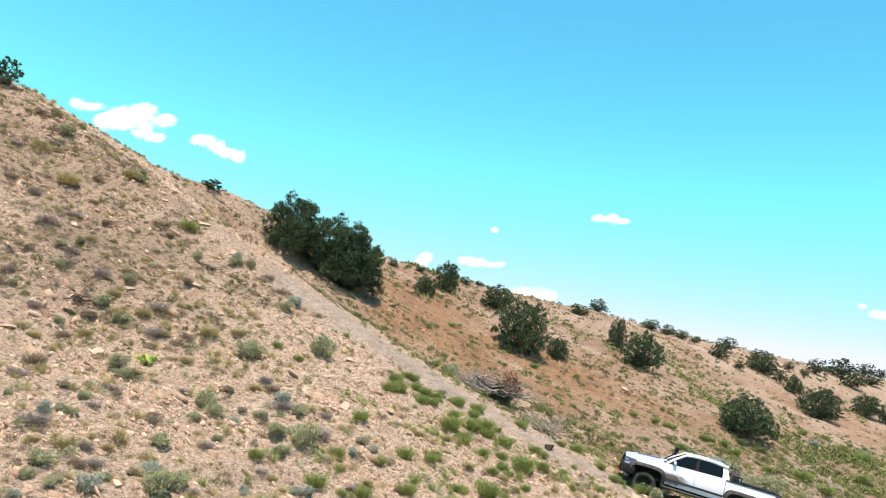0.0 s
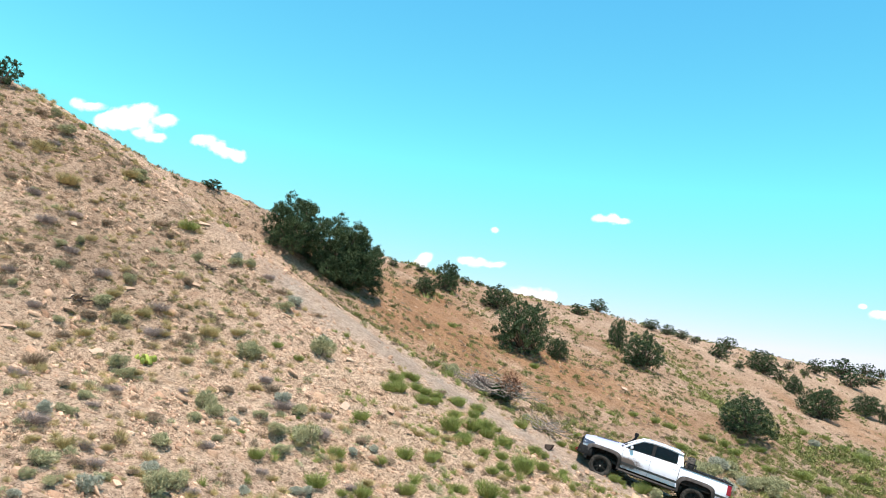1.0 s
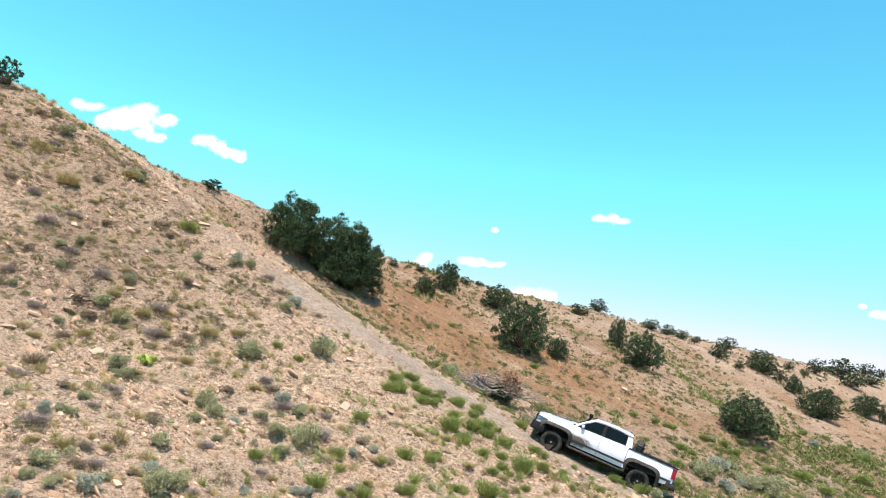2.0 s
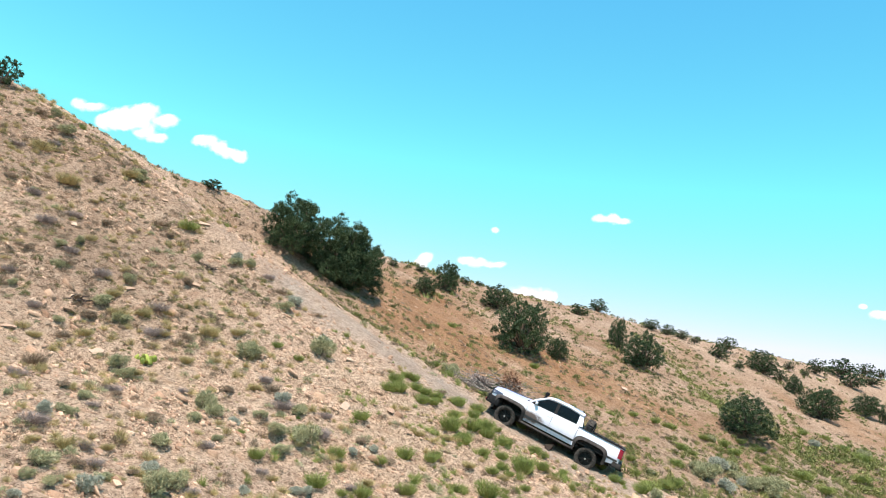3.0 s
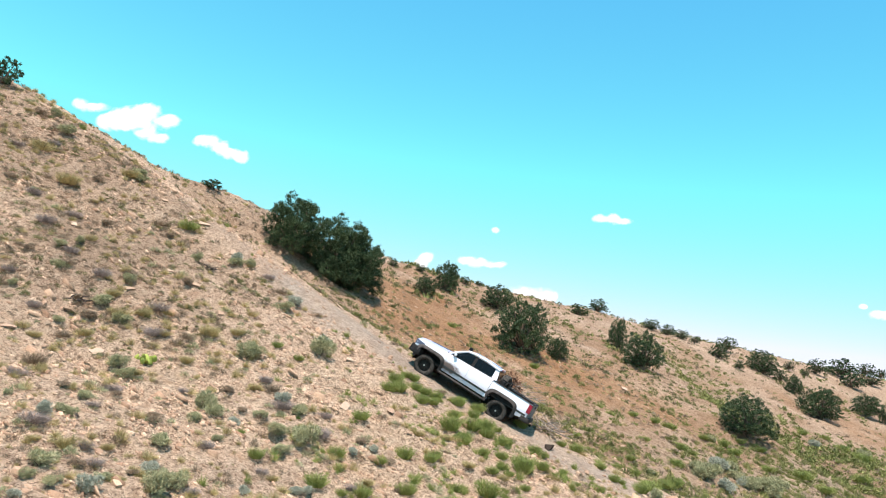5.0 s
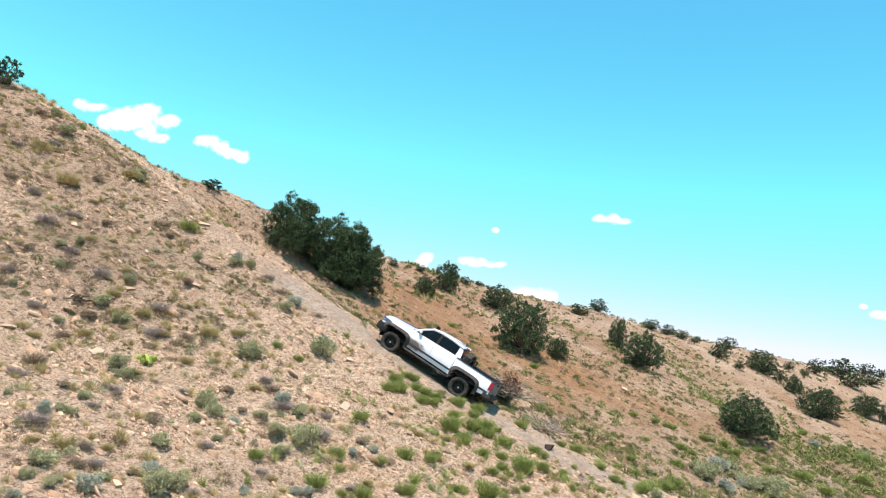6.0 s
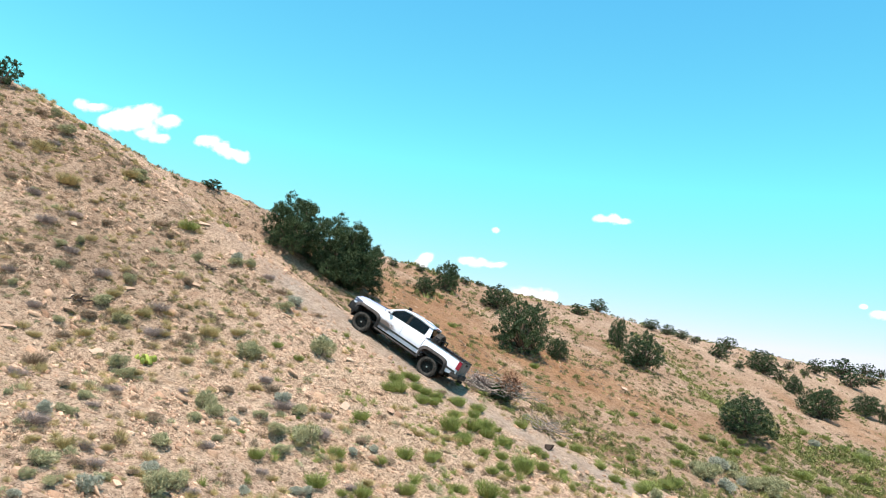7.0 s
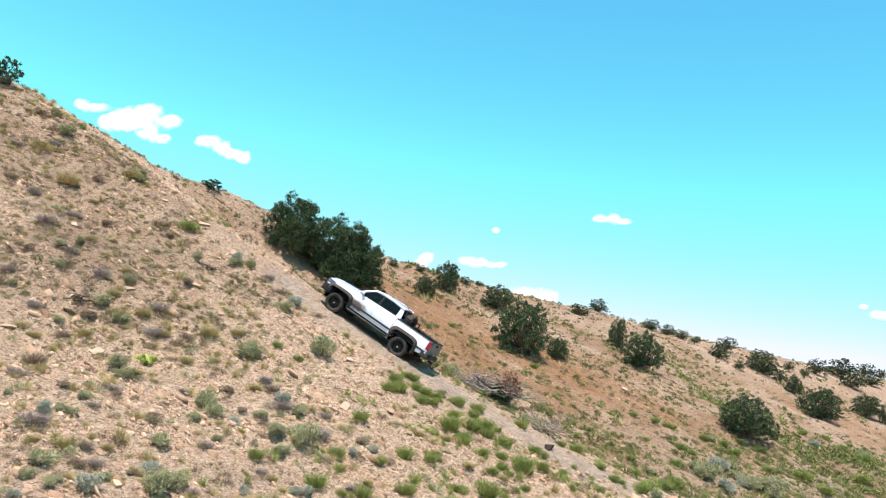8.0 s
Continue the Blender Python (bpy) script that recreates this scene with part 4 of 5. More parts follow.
GREY_SHRUBS = [(-7.30, 15.80, 0.48), (-7.77, 16.15, 0.68), (-8.54, 21.43, 0.70), (-8.68, 19.68, 0.51), (-5.74, 21.23, 0.62), (-8.55, 18.63, 0.61),
    (-6.35, 19.00, 0.71), (-5.16, 19.97, 0.34), (-5.33, 17.23, 0.82), (-6.00, 20.50, 0.49), (-6.64, 16.66, 0.42), (-3.93, 21.52, 0.70),
    (-3.45, 22.03, 0.72), (-3.53, 20.62, 0.67), (-3.64, 23.08, 0.67), (-4.65, 22.29, 0.46), (-13.38, 25.92, 0.55), (-13.07, 26.65, 0.47),
    (-12.84, 25.18, 0.66), (-10.81, 24.57, 0.82), (-9.97, 24.13, 0.88), (-8.26, 29.79, 0.68), (-11.38, 22.83, 0.48), (-5.81, 28.65, 0.85),
    (-5.96, 25.16, 0.92), (-17.57, 32.73, 0.94), (-13.58, 32.03, 0.86), (13.00, 33.93, 1.28), (15.07, 35.50, 1.04)]
SILVER_SHRUBS = [(-5.98, 17.64, 0.51), (-3.90, 18.25, 0.37), (-7.61, 15.05, 0.30), (-2.56, 19.65, 0.47), (-2.88, 19.44, 0.40), (-1.25, 22.89, 0.39),
    (-1.77, 22.20, 0.38), (-3.90, 27.63, 0.67), (4.31, 30.77, 0.43), (14.51, 35.86, 1.05)]
STRAW_BUNCHES = [(-8.41, 16.97, 0.30), (-7.83, 17.10, 0.35), (-7.16, 17.94, 0.32), (-8.23, 21.62, 0.45), (-10.78, 25.01, 0.53), (-10.50, 22.93, 0.51),
    (-11.51, 21.95, 0.46), (-7.41, 25.20, 0.70), (-6.64, 25.84, 0.54), (-17.70, 30.99, 0.71), (-14.05, 29.10, 0.42), (-15.33, 29.36, 0.96),
    (-14.04, 31.90, 0.82), (-8.56, 24.19, 0.47), (-9.46, 24.58, 0.51), (-5.20, 23.41, 0.42), (-2.03, 21.39, 0.41), (-1.17, 21.17, 0.38),
    (0.04, 24.73, 0.44), (1.00, 25.15, 0.49), (1.78, 24.04, 0.46), (2.93, 24.38, 0.43), (-7.46, 23.49, 0.46), (-3.54, 19.60, 0.38)]
VALLEY_GREY = [(12.63, 34.04, 0.98), (12.99, 33.90, 1.34), (16.35, 35.31, 1.62), (18.16, 37.15, 0.92), (15.34, 34.84, 1.03), (15.70, 40.23, 0.67),
    (9.69, 31.08, 0.46)]
VALLEY_SILVER = [(14.39, 35.91, 1.12), (13.79, 33.27, 0.98), (26.75, 50.85, 1.01)]
VALLEY_GREEN = [(20.62, 40.12, 1.19), (9.70, 29.19, 0.67), (8.70, 27.69, 0.77), (12.64, 36.53, 0.66), (11.64, 33.81, 0.56), (12.96, 39.44, 0.65),
    (13.22, 36.15, 0.54), (16.69, 39.59, 0.72), (19.12, 42.01, 0.69), (18.34, 39.16, 0.77), (21.15, 38.80, 0.96), (27.74, 46.78, 1.16), (18.05,
    42.19, 0.63), (10.61, 35.35, 0.58), (9.02, 31.74, 0.52), (29.97, 50.68, 1.34)]
GREEN_BUNCHES_TRACK = [(-1.16, 26.45, 0.70), (-1.03, 27.15, 0.59), (-0.67, 27.89, 0.46), (0.08, 27.01, 0.54), (0.48, 27.34, 0.54), (1.34, 27.80,
    0.60), (2.12, 28.07, 0.60), (2.40, 26.71, 0.66), (1.59, 25.68, 0.51), (3.13, 26.42, 0.52), (3.64, 25.28, 0.83), (4.35, 25.55, 0.50), (4.18,
    26.67, 0.48), (2.56, 24.54, 0.48), (0.67, 23.94, 0.43), (-0.28, 27.16, 0.50)]
JUNIPERS_NEAR = [(-7.60, 37.29, 2.86, 3.09), (-5.33, 38.08, 3.15, 3.50), (-4.25, 38.03, 2.50, 3.20)]
JUNIPERS_MIDDLE = [(5.37, 43.49, 3.27, 3.50), (7.74, 45.01, 1.41, 1.35), (4.58, 53.93, 2.48, 1.90), (14.67, 51.03, 2.82, 2.82), (13.59, 54.07, 1.33,
    2.40), (0.62, 52.75, 1.98, 2.34), (-0.81, 47.11, 1.44, 1.37), (18.96, 43.22, 3.08, 2.65), (32.72, 61.44, 3.58, 2.82), (42.03, 70.69, 2.98, 2.17),
    (33.47, 67.88, 1.66, 1.87), (32.34, 71.74, 3.02, 2.53)]
JUNIPERS_FAR = [(12.50, 63.91, 1.57, 0.98), (15.40, 69.91, 1.82, 1.18), (22.44, 76.39, 1.81, 1.05), (3.31, 59.36, 0.77, 0.36), (-3.54, 54.80, 0.84,
    0.63), (-1.51, 56.31, 0.78, 0.52), (2.13, 58.49, 0.90, 0.58), (28.23, 72.45, 1.89, 1.33), (31.22, 78.48, 2.04, 1.32), (44.34, 85.02, 2.08, 1.63),
    (49.33, 88.43, 3.59, 2.03), (48.19, 84.29, 2.58, 1.68), (59.78, 101.62, 2.34, 1.56), (53.42, 89.41, 2.33, 1.37), (64.15, 105.18, 1.69, 1.29), (38.98,
    80.44, 1.17, 0.92), (24.30, 76.58, 1.47, 1.06), (26.55, 78.97, 1.63, 0.97), (27.52, 77.52, 1.13, 0.71), (28.82, 68.89, 0.90, 0.79), (40.72, 80.24,
    0.92, 0.74), (43.16, 69.66, 1.07, 1.60), (34.25, 72.19, 1.33, 1.11)]
SPARSE_JUNIPERS = [(-22.20, 34.55, 1.32, 1.38), (-12.10, 37.11, 1.14, 0.51)]
STONE_SLABS = [(-9.08, 27.49, 0.97), (-9.72, 22.19, 0.51), (-4.06, 31.74, 0.44), (-10.31, 31.35, 0.72), (-8.63, 30.55, 0.47), (-12.12, 21.65, 0.56),
    (-2.43, 24.36, 0.49), (-2.77, 27.22, 0.42), (-10.56, 25.72, 0.47), (-7.59, 26.69, 0.41), (-6.25, 27.15, 0.46), (11.71, 43.86, 0.67), (-12.34, 23.17,
    0.43), (-12.53, 30.18, 0.37), (-13.73, 27.32, 0.42), (-10.01, 27.62, 0.42), (-0.99, 25.31, 0.43), (4.45, 27.22, 0.29), (6.28, 26.62, 0.29), (8.11,
    26.36, 0.28)]


def build_junipers():
    near = [juniper_meshes(11 + i, 48000, 0.0, False, 0.50) for i in range(3)]
    middle = [juniper_meshes(31 + i, 18000, 0.06 * (i - 1), False, 0.66) for i in range(4)]
    far = [juniper_meshes(51 + i, 5200, 0.08 * (i - 1), False, 1.0) for i in range(3)]
    thin = juniper_meshes(71, 5200, 0.25, True)
    for i, (x, y, w, h) in enumerate(JUNIPERS_NEAR):
        juniper(near[i], x, y, w * 1.18, h * 0.93, "large dense dark green juniper beside the gravel track", i * 110)
    for i, (x, y, w, h) in enumerate(JUNIPERS_MIDDLE):
        juniper(middle[i % 4], x, y, w * 1.06, h * 0.90, "dark green juniper on the orange slope", i * 77)
    for i, (x, y, w, h) in enumerate(JUNIPERS_FAR):
        juniper(far[i % 3], x, y, w * 1.15, h * 1.05, "small dark juniper near the skyline", i * 131)
    for i, (x, y, w, h) in enumerate(SPARSE_JUNIPERS):
        juniper(thin, x, y, w * 1.15, h * 1.05, "thin open juniper on the crest of the hill", i * 90 + 20)


def brush_pile(x, y, w, h, turn, label, wood, branches, needles):
    """A fallen tangle: bare branches, and the dry and green needles left on them."""
    rng = np.random.default_rng(int(abs(x * 100)))
    heap = tagged(new("brush_pile"), label, "dead brush")
    for i in range(branches):
        a = rng.uniform(-0.5, 0.5) + (math.pi if rng.random() < 0.45 else 0)
        l = rng.uniform(0.2, 0.5) * w
        p0 = Vector((rng.normal() * 0.14 * w, rng.normal() * 0.12 * w, rng.uniform(0.1, 0.55) * h))
        d = Vector((math.cos(a), math.sin(a), rng.uniform(-0.25, 0.40)))
        bend = Vector(rng.normal(size=3)) * 0.10 * l
        pts = [p0, p0 + d * l * 0.5 + bend, p0 + d * l]
        pts = [Vector((p.x, p.y, max(0.0, p.z))) for p in pts]
        r = rng.uniform(0.012, 0.032)
        bm = tube(pts, [r, r * 0.7, r * 0.25], 5)
        for k in range(3):
            q = pts[1].lerp(pts[2], rng.uniform(0, 0.8))
            tube([q, q + (d + Vector(rng.normal(size=3)) * 0.6) * l * 0.28], [r * 0.5, r * 0.15], 4, bm)
        part("branch", bm, wood, heap)
    for nm, mat, cx, cz, n in needles:
        lobes = np.array([(cx * w + rng.normal() * 0.06 * w, rng.normal() * 0.05 * w, cz * h + rng.normal() * 0.12 * h, 0.11 * w) for _ in range(5)])
        p, d = crown_points(rng, n // 8, lobes, 0.5)
        root = np.repeat(p, 8, 0) + rng.normal(size=(len(p) * 8, 3)) * 0.03
        way = unit(np.repeat(d, 8, 0) + rng.normal(size=root.shape) * 0.6)
        ln = rng.uniform(0.06, 0.14, len(root))
        ob = new(nm, blade_mesh(nm, root, way, ln, ln * 0.4, mat, rng))
        ob.parent = heap
    heap.matrix_basis = pose(x, y, ground(x, y) - 0.03, 0, 0, turn)
    return heap


def stone_mesh(seed, flat, material):
    rng = np.random.default_rng(seed)
    bm = bmesh.new()
    for p in rng.choice((-1.0, 1.0), (11, 3)) * rng.uniform(0.55, 1.0, (11, 3)) * np.array((0.5, 0.34, 0.5 * flat)):
        bm.verts.new(p)
    out = bmesh.ops.convex_hull(bm, input=bm.verts)
    bmesh.ops.delete(bm, geom=[v for v in bm.verts if not v.link_faces], context="VERTS")
    bmesh.ops.bevel(bm, geom=list(bm.edges), offset=0.008, segments=1, affect="EDGES")
    me = bpy.data.meshes.new("stone")
    bm.to_mesh(me)
    bm.free()
    me.materials.append(material)
    return me


def slope_turn(x, y):
    """A turn that lays a thing flat on the slope."""
    e = 0.3
    nx, ny = -(ground(x + e, y) - ground(x - e, y)) / (2 * e), -(ground(x, y + e) - ground(x, y - e)) / (2 * e)
    return Vector((0, 0, 1)).rotation_difference(Vector((nx, ny, 1)).normalized()).to_matrix().to_4x4()


def build_stones():
    shapes = [stone_mesh(5 + i, 0.30, PALE_STONE) for i in range(5)]
    for i, (x, y, w) in enumerate(STONE_SLABS):
        ob = tagged(new("stone_slab", shapes[i % 5]), "pale flat sandstone slab lying on the slope", "stone", "loose slabs")
        ob.matrix_basis = Matrix.Translation((x, y, ground(x, y) + 0.02)) @ slope_turn(x, y) @ pose(0, 0, 0, 0, 0, i * 73) @ Matrix.Diagonal((w * 0.9, w * 0.8, w * 0.7, 1))
    rng = random.Random(4)
    small = [stone_mesh(25 + i, 0.42, STONE) for i in range(6)]
    count = 0
    while count < 60:
        x, y = rng.uniform(-20, 9), rng.uniform(15, 33)
        s, w = track_frame(x, y)
        if abs(x) > 0.62 * y or w > 3:
            continue
        ob = tagged(new("stone", small[count % 6]), "loose tan sandstone lump on the slope", "stone", "loose stones")
        k = rng.uniform(0.12, 0.30)
        ob.matrix_basis = Matrix.Translation((x, y, ground(x, y) + 0.01)) @ slope_turn(x, y) @ pose(0, 0, 0, 0, 0, rng.uniform(0, 360)) @ Matrix.Diagonal((k, k, k, 1))
        count += 1
    ob = tagged(new("black_stone", stone_mesh(77, 0.75, DARK_STONE)), "black jagged rock at the edge of the track", "stone")
    ob.matrix_basis = pose(4.85, 27.52, ground(4.85, 27.52) + 0.05, 0, 0, 30) @ Matrix.Diagonal((0.42, 0.34, 0.44, 1))


def cactus():
    x, y = -8.36, 22.80
    plant = tagged(new("prickly_pear"), "yellow-green prickly pear cactus among dry grass", "cactus")
    rng = random.Random(9)
    for i in range(16):
        bm = bmesh.new()
        bmesh.ops.create_icosphere(bm, subdivisions=2, radius=1)
        bmesh.ops.scale(bm, vec=(0.085, 0.022, 0.115), verts=bm.verts)
        a, r = rng.uniform(0, 360), rng.uniform(0.05, 0.42)
        bm.transform(pose(r * math.cos(radians(a)), 0.6 * r * math.sin(radians(a)), rng.uniform(0.07, 0.30), rng.uniform(-25, 25), rng.uniform(-35, 35), rng.uniform(0, 180)))
        part("pad", bm, CACTUS_SKIN, plant, smooth=True)
    plant.matrix_basis = pose(x, y, ground(x, y))


def spread(rng, n, keep, near, far):
    """Random places in the part of the land that is seen, between two distances; keep(x, y) is the share that stays."""
    out = np.zeros((0, 2))
    while len(out) < n:
        y = near + (far - near) * rng.uniform(0, 1, n * 3) ** (1.0 if far < 40 else 1.35)
        x = rng.uniform(-1, 1, n * 3) * (0.66 * y + 2) + 0.03 * y
        ok = rng.uniform(0, 1, n * 3) < keep(x, y)
        out = np.concatenate([out, np.stack([x, y], 1)[ok]])
    return out[:n]


def tufts(name, seed, n, blades, size, material, label, keep, reach, broad=0.05, tall=0.8, stiff=0.30, inner=(0.0, 0.62)):
    """A scatter of small rounded tufts as one mesh: blades fan out of each crown and fill a low mound."""
    rng = np.random.default_rng(seed)
    at = spread(rng, n, keep, *reach)
    z = height(at[:, 0], at[:, 1]) - 0.02
    sc = size[0] + (size[1] - size[0]) * rng.uniform(0, 1, n) ** 1.8
    high = tall * rng.uniform(0.75, 1.3, n)
    wide = rng.uniform(0.8, 1.3, (n, 2))
    m = n * blades
    sc, high, wide = np.repeat(sc, blades), np.repeat(high, blades), np.repeat(wide, blades, 0)
    base = np.repeat(np.concatenate([at, z[:, None]], 1), blades, 0)
    out = unit(rng.normal(size=(m, 3)))
    out[:, 2] = np.abs(out[:, 2])
    swell = np.stack([wide[:, 0], wide[:, 1], 1.35 * high], 1)
    tip = out * swell * (0.5 * rng.uniform(0.72, 1.08, m))[:, None]
    root = tip * rng.uniform(*inner, m)[:, None]
    root[:, 2] *= 0.8
    way = tip - root
    ln = np.linalg.norm(way, axis=1)
    way = unit(unit(way) + rng.normal(size=(m, 3)) * stiff + np.array((0, 0, 0.25)))
    me = blade_mesh(name, base + root * sc[:, None], way, ln * sc, broad * rng.uniform(0.6, 1.4, m) * sc, material, rng)
    return tagged(new(name, me), label, "grass", kind="stuff")


def chips(name, seed, n, size, keep, material, label, reach, lie=0.5, slim=(0.28, 0.65)):
    """Flat broken plates of layered rock strewn over the slope, as one mesh; most lie along the layers."""
    rng = np.random.default_rng(seed)
    at = spread(rng, n, keep, *reach)
    z = height(at[:, 0], at[:, 1])
    sc = size[0] + (size[1] - size[0]) * rng.uniform(0, 1, n) ** 5
    e = 0.25
    nx = -(height(at[:, 0] + e, at[:, 1]) - height(at[:, 0] - e, at[:, 1])) / (2 * e)
    ny = -(height(at[:, 0], at[:, 1] + e) - height(at[:, 0], at[:, 1] - e)) / (2 * e)
    up = unit(np.stack([nx, ny, np.ones(n)], 1) + rng.normal(size=(n, 3)) * 0.30)
    along = np.array((TRACK_WAY[0], TRACK_WAY[1], 0.5)) + rng.normal(size=(n, 3)) * lie
    b = unit(np.cross(up, along))
    a = np.cross(b, up)
    k = 4
    th = (np.arange(k) / k * math.tau)[None] + rng.uniform(-0.5, 0.5, (n, k)) + math.pi / 4
    rr = rng.uniform(0.7, 1.15, (n, k)) * sc[:, None] * 0.5
    el = rng.uniform(*slim, (n, 1))
    flat = np.cos(th)[..., None] * a[:, None] + (np.sin(th) * el)[..., None] * b[:, None]
    mid = np.concatenate([at, z[:, None]], 1)
    hgt = (sc * rng.uniform(0.14, 0.42, n))[:, None, None] * up[:, None]
    low = mid[:, None] + flat * rr[..., None] - hgt * 0.5
    top = mid[:, None] + flat * (rr * rng.uniform(0.82, 1.0, (n, k)))[..., None] + hgt * 0.6
    verts = np.concatenate([low, top], 1).reshape(-1, 3)
    t = []
    for i in range(k):
        j = (i + 1) % k
        t += [(i, j, k + j), (i, k + j, k + i)]
    t += [(k, k + i, k + i + 1) for i in range(1, k - 1)]
    tris = (np.arange(n)[:, None, None] * 2 * k + np.array(t)[None]).reshape(-1, 3)
    return tagged(new(name, tri_mesh(name, verts, tris, material)), label, "stones", kind="stuff")


def off_track(x, y):
    s, w = track_frame(x, y)
    return 1 - np.exp(-((w - 0.2) / 1.12) ** 4) * (s > -14) * np.clip((15 - s) / 5, 0, 1)


def near_face(x, y):
    s, w = track_frame(x, y)
    return np.where(w < 1.5, 1.0, 0.0)


def clumpy(x, y, size, seed, lo=0.3, hi=0.7):
    return np.clip((vnoise(x / size, y / size, seed) - lo) / (hi - lo), 0, 1)


def build_cover():
    def bare(x, y):
        """Little grows on the orange earth."""
        return 1 - 0.4 * soil_kind(x, y)[0]

    def hillside(x, y, size, seed):
        return near_face(x, y) * off_track(x, y) * (0.15 + 0.85 * clumpy(x, y, size, seed))

    def dry(x, y):
        return hillside(x, y, 2.5, 21)

    def brown(x, y):
        return hillside(x, y, 1.7, 24)

    def grey(x, y):
        s, w = track_frame(x, y)
        return hillside(x, y, 2.0, 31) * np.clip((14 - s) / 10, 0.25, 1)

    def lower(x, y):
        s, w = track_frame(x, y)
        return (w < 2.6) * off_track(x, y) * clumpy(x, y, 1.1, 22, 0.42, 0.75) * np.clip((4 - s) / 7, 0.02, 1) * np.clip((w + 12) / 6, 0.1, 1)

    def upper(x, y):
        s, w = track_frame(x, y)
        return np.where((w < 0.5) & (w > -9) & (s > 6), 0.25 + 0.75 * clumpy(x, y, 1.5, 29, 0.3, 0.7), 0.0) * off_track(x, y)

    def beyond(x, y):
        s, w = track_frame(x, y)
        return (w > 1.8) * bare(x, y)

    def green(x, y):
        o, g, t, u = soil_kind(x, y)
        gully = bump(x, y, 14, 36, 12, 5.0, 0.25) * 0.8
        return beyond(x, y) * np.clip(t * (0.35 + 0.9 * clumpy(x, y, 1.6, 27, 0.4, 0.7)) + gully * clumpy(x, y, 1.6, 23, 0.35, 0.75), 0, 1)

    def dotted(x, y):
        return beyond(x, y) * (0.15 + 0.85 * clumpy(x, y, 2.6, 28, 0.35, 0.7))

    def strawy(x, y):
        return beyond(x, y) * (0.2 + 0.8 * clumpy(x, y, 3.1, 30, 0.35, 0.7))

    def stony(x, y):
        s, w = track_frame(x, y)
        return (0.15 + 0.85 * clumpy(x, y, 1.3, 25, 0.4, 0.75)) * np.clip(np.maximum(-w * 0.8, (s - 4) / 5), 0.10, 1) * (w < 1.5)

    def stony_far(x, y):
        s, w = track_frame(x, y)
        return np.where(w > 1.5, 0.25 + 0.75 * clumpy(x, y, 3.0, 26), 0.0)

    def gravel(x, y):
        s, w = track_frame(x, y)
        return np.exp(-((w - 0.2) / 1.3) ** 4) * (s > -12) * (s < 14)

    near, mid, far = (13, 37), (28, 50), (45, 105)
    chips("stone_chips", 81, 27000, (0.03, 0.27), stony, STONE, "broken tan sandstone plates strewn over the hillside", near)
    chips("rock_ledges", 79, 1500, (0.16, 0.70), stony, LEDGE, "thin broken ledges of layered rock in the hillside", near, 0.16, (0.14, 0.32))
    chips("far_stone_chips", 80, 9000, (0.05, 0.24), stony_far, STONE, "broken stones strewn over the slope behind", (30, 62), 1.0)
    chips("track_gravel", 82, 4500, (0.015, 0.07), gravel, GRAVEL, "loose grey gravel on the track", near, 2.0)
    leafy_fill = (0.35, 0.86)
    tufts("dry_grass", 83, 2000, 160, (0.18, 0.54), DRY_LEAF, "short straw-coloured dry grass tufts", dry, near, 0.023, 0.85)
    tufts("low_dry_grass", 90, 1800, 28, (0.08, 0.20), DRY_LEAF, "sparse low blades of dry grass", dry, near, 0.06, 0.8)
    tufts("brown_scrub", 84, 1100, 160, (0.16, 0.46), BROWN_LEAF, "low brown dead-looking scrub", brown, near, 0.035, 0.7, 0.4, leafy_fill)
    tufts("grey_scrub", 85, 600, 160, (0.18, 0.54), SAGE_LEAF, "low grey-green scrub", grey, near, 0.035, 0.72, 0.4, leafy_fill)
    tufts("upper_scrub", 97, 900, 100, (0.18, 0.46), BROWN_LEAF, "grey-brown scrub on the upper hillside", upper, (20, 37), 0.045, 0.75, 0.4, leafy_fill)
    tufts("upper_olive_scrub", 98, 420, 100, (0.18, 0.48), OLIVE, "olive scrub on the upper hillside", upper, (20, 37), 0.04, 0.75, 0.4, leafy_fill)
    tufts("olive_grass", 91, 900, 150, (0.20, 0.52), GREEN, "fresh green grass bunches on the lower hillside", lower, near, 0.023, 1.0)
    tufts("green_grass", 86, 2500, 100, (0.18, 0.56), GRASS, "green grass tufts in the gully", green, mid, 0.055, 0.9, 0.4, leafy_fill)
    tufts("far_green_grass", 92, 3400, 26, (0.30, 0.80), GRASS, "green turf in the far gully", green, far, 0.16, 0.75, 0.4, leafy_fill)
    tufts("olive_scrub", 87, 2000, 76, (0.16, 0.54), OLIVE, "small olive scrub dotting the slope behind", dotted, mid, 0.066, 0.85, 0.4, leafy_fill)
    tufts("far_olive_scrub", 93, 3000, 34, (0.26, 0.74), OLIVE, "small olive scrub on the far slope", dotted, far, 0.11, 0.8, 0.4, leafy_fill)
    tufts("brown_tufts", 94, 2000, 60, (0.16, 0.48), BROWN_LEAF, "low brown scrub on the slope behind", strawy, mid, 0.075, 0.75, 0.4, leafy_fill)
    tufts("straw_tufts", 95, 1800, 44, (0.16, 0.44), DRY_LEAF, "straw-coloured tufts on the slope behind", strawy, mid, 0.07, 0.8)
    tufts("far_brown_tufts", 96, 2200, 22, (0.25, 0.65), BROWN_LEAF, "low brown scrub on the far slope", strawy, far, 0.15, 0.7, 0.4, leafy_fill)


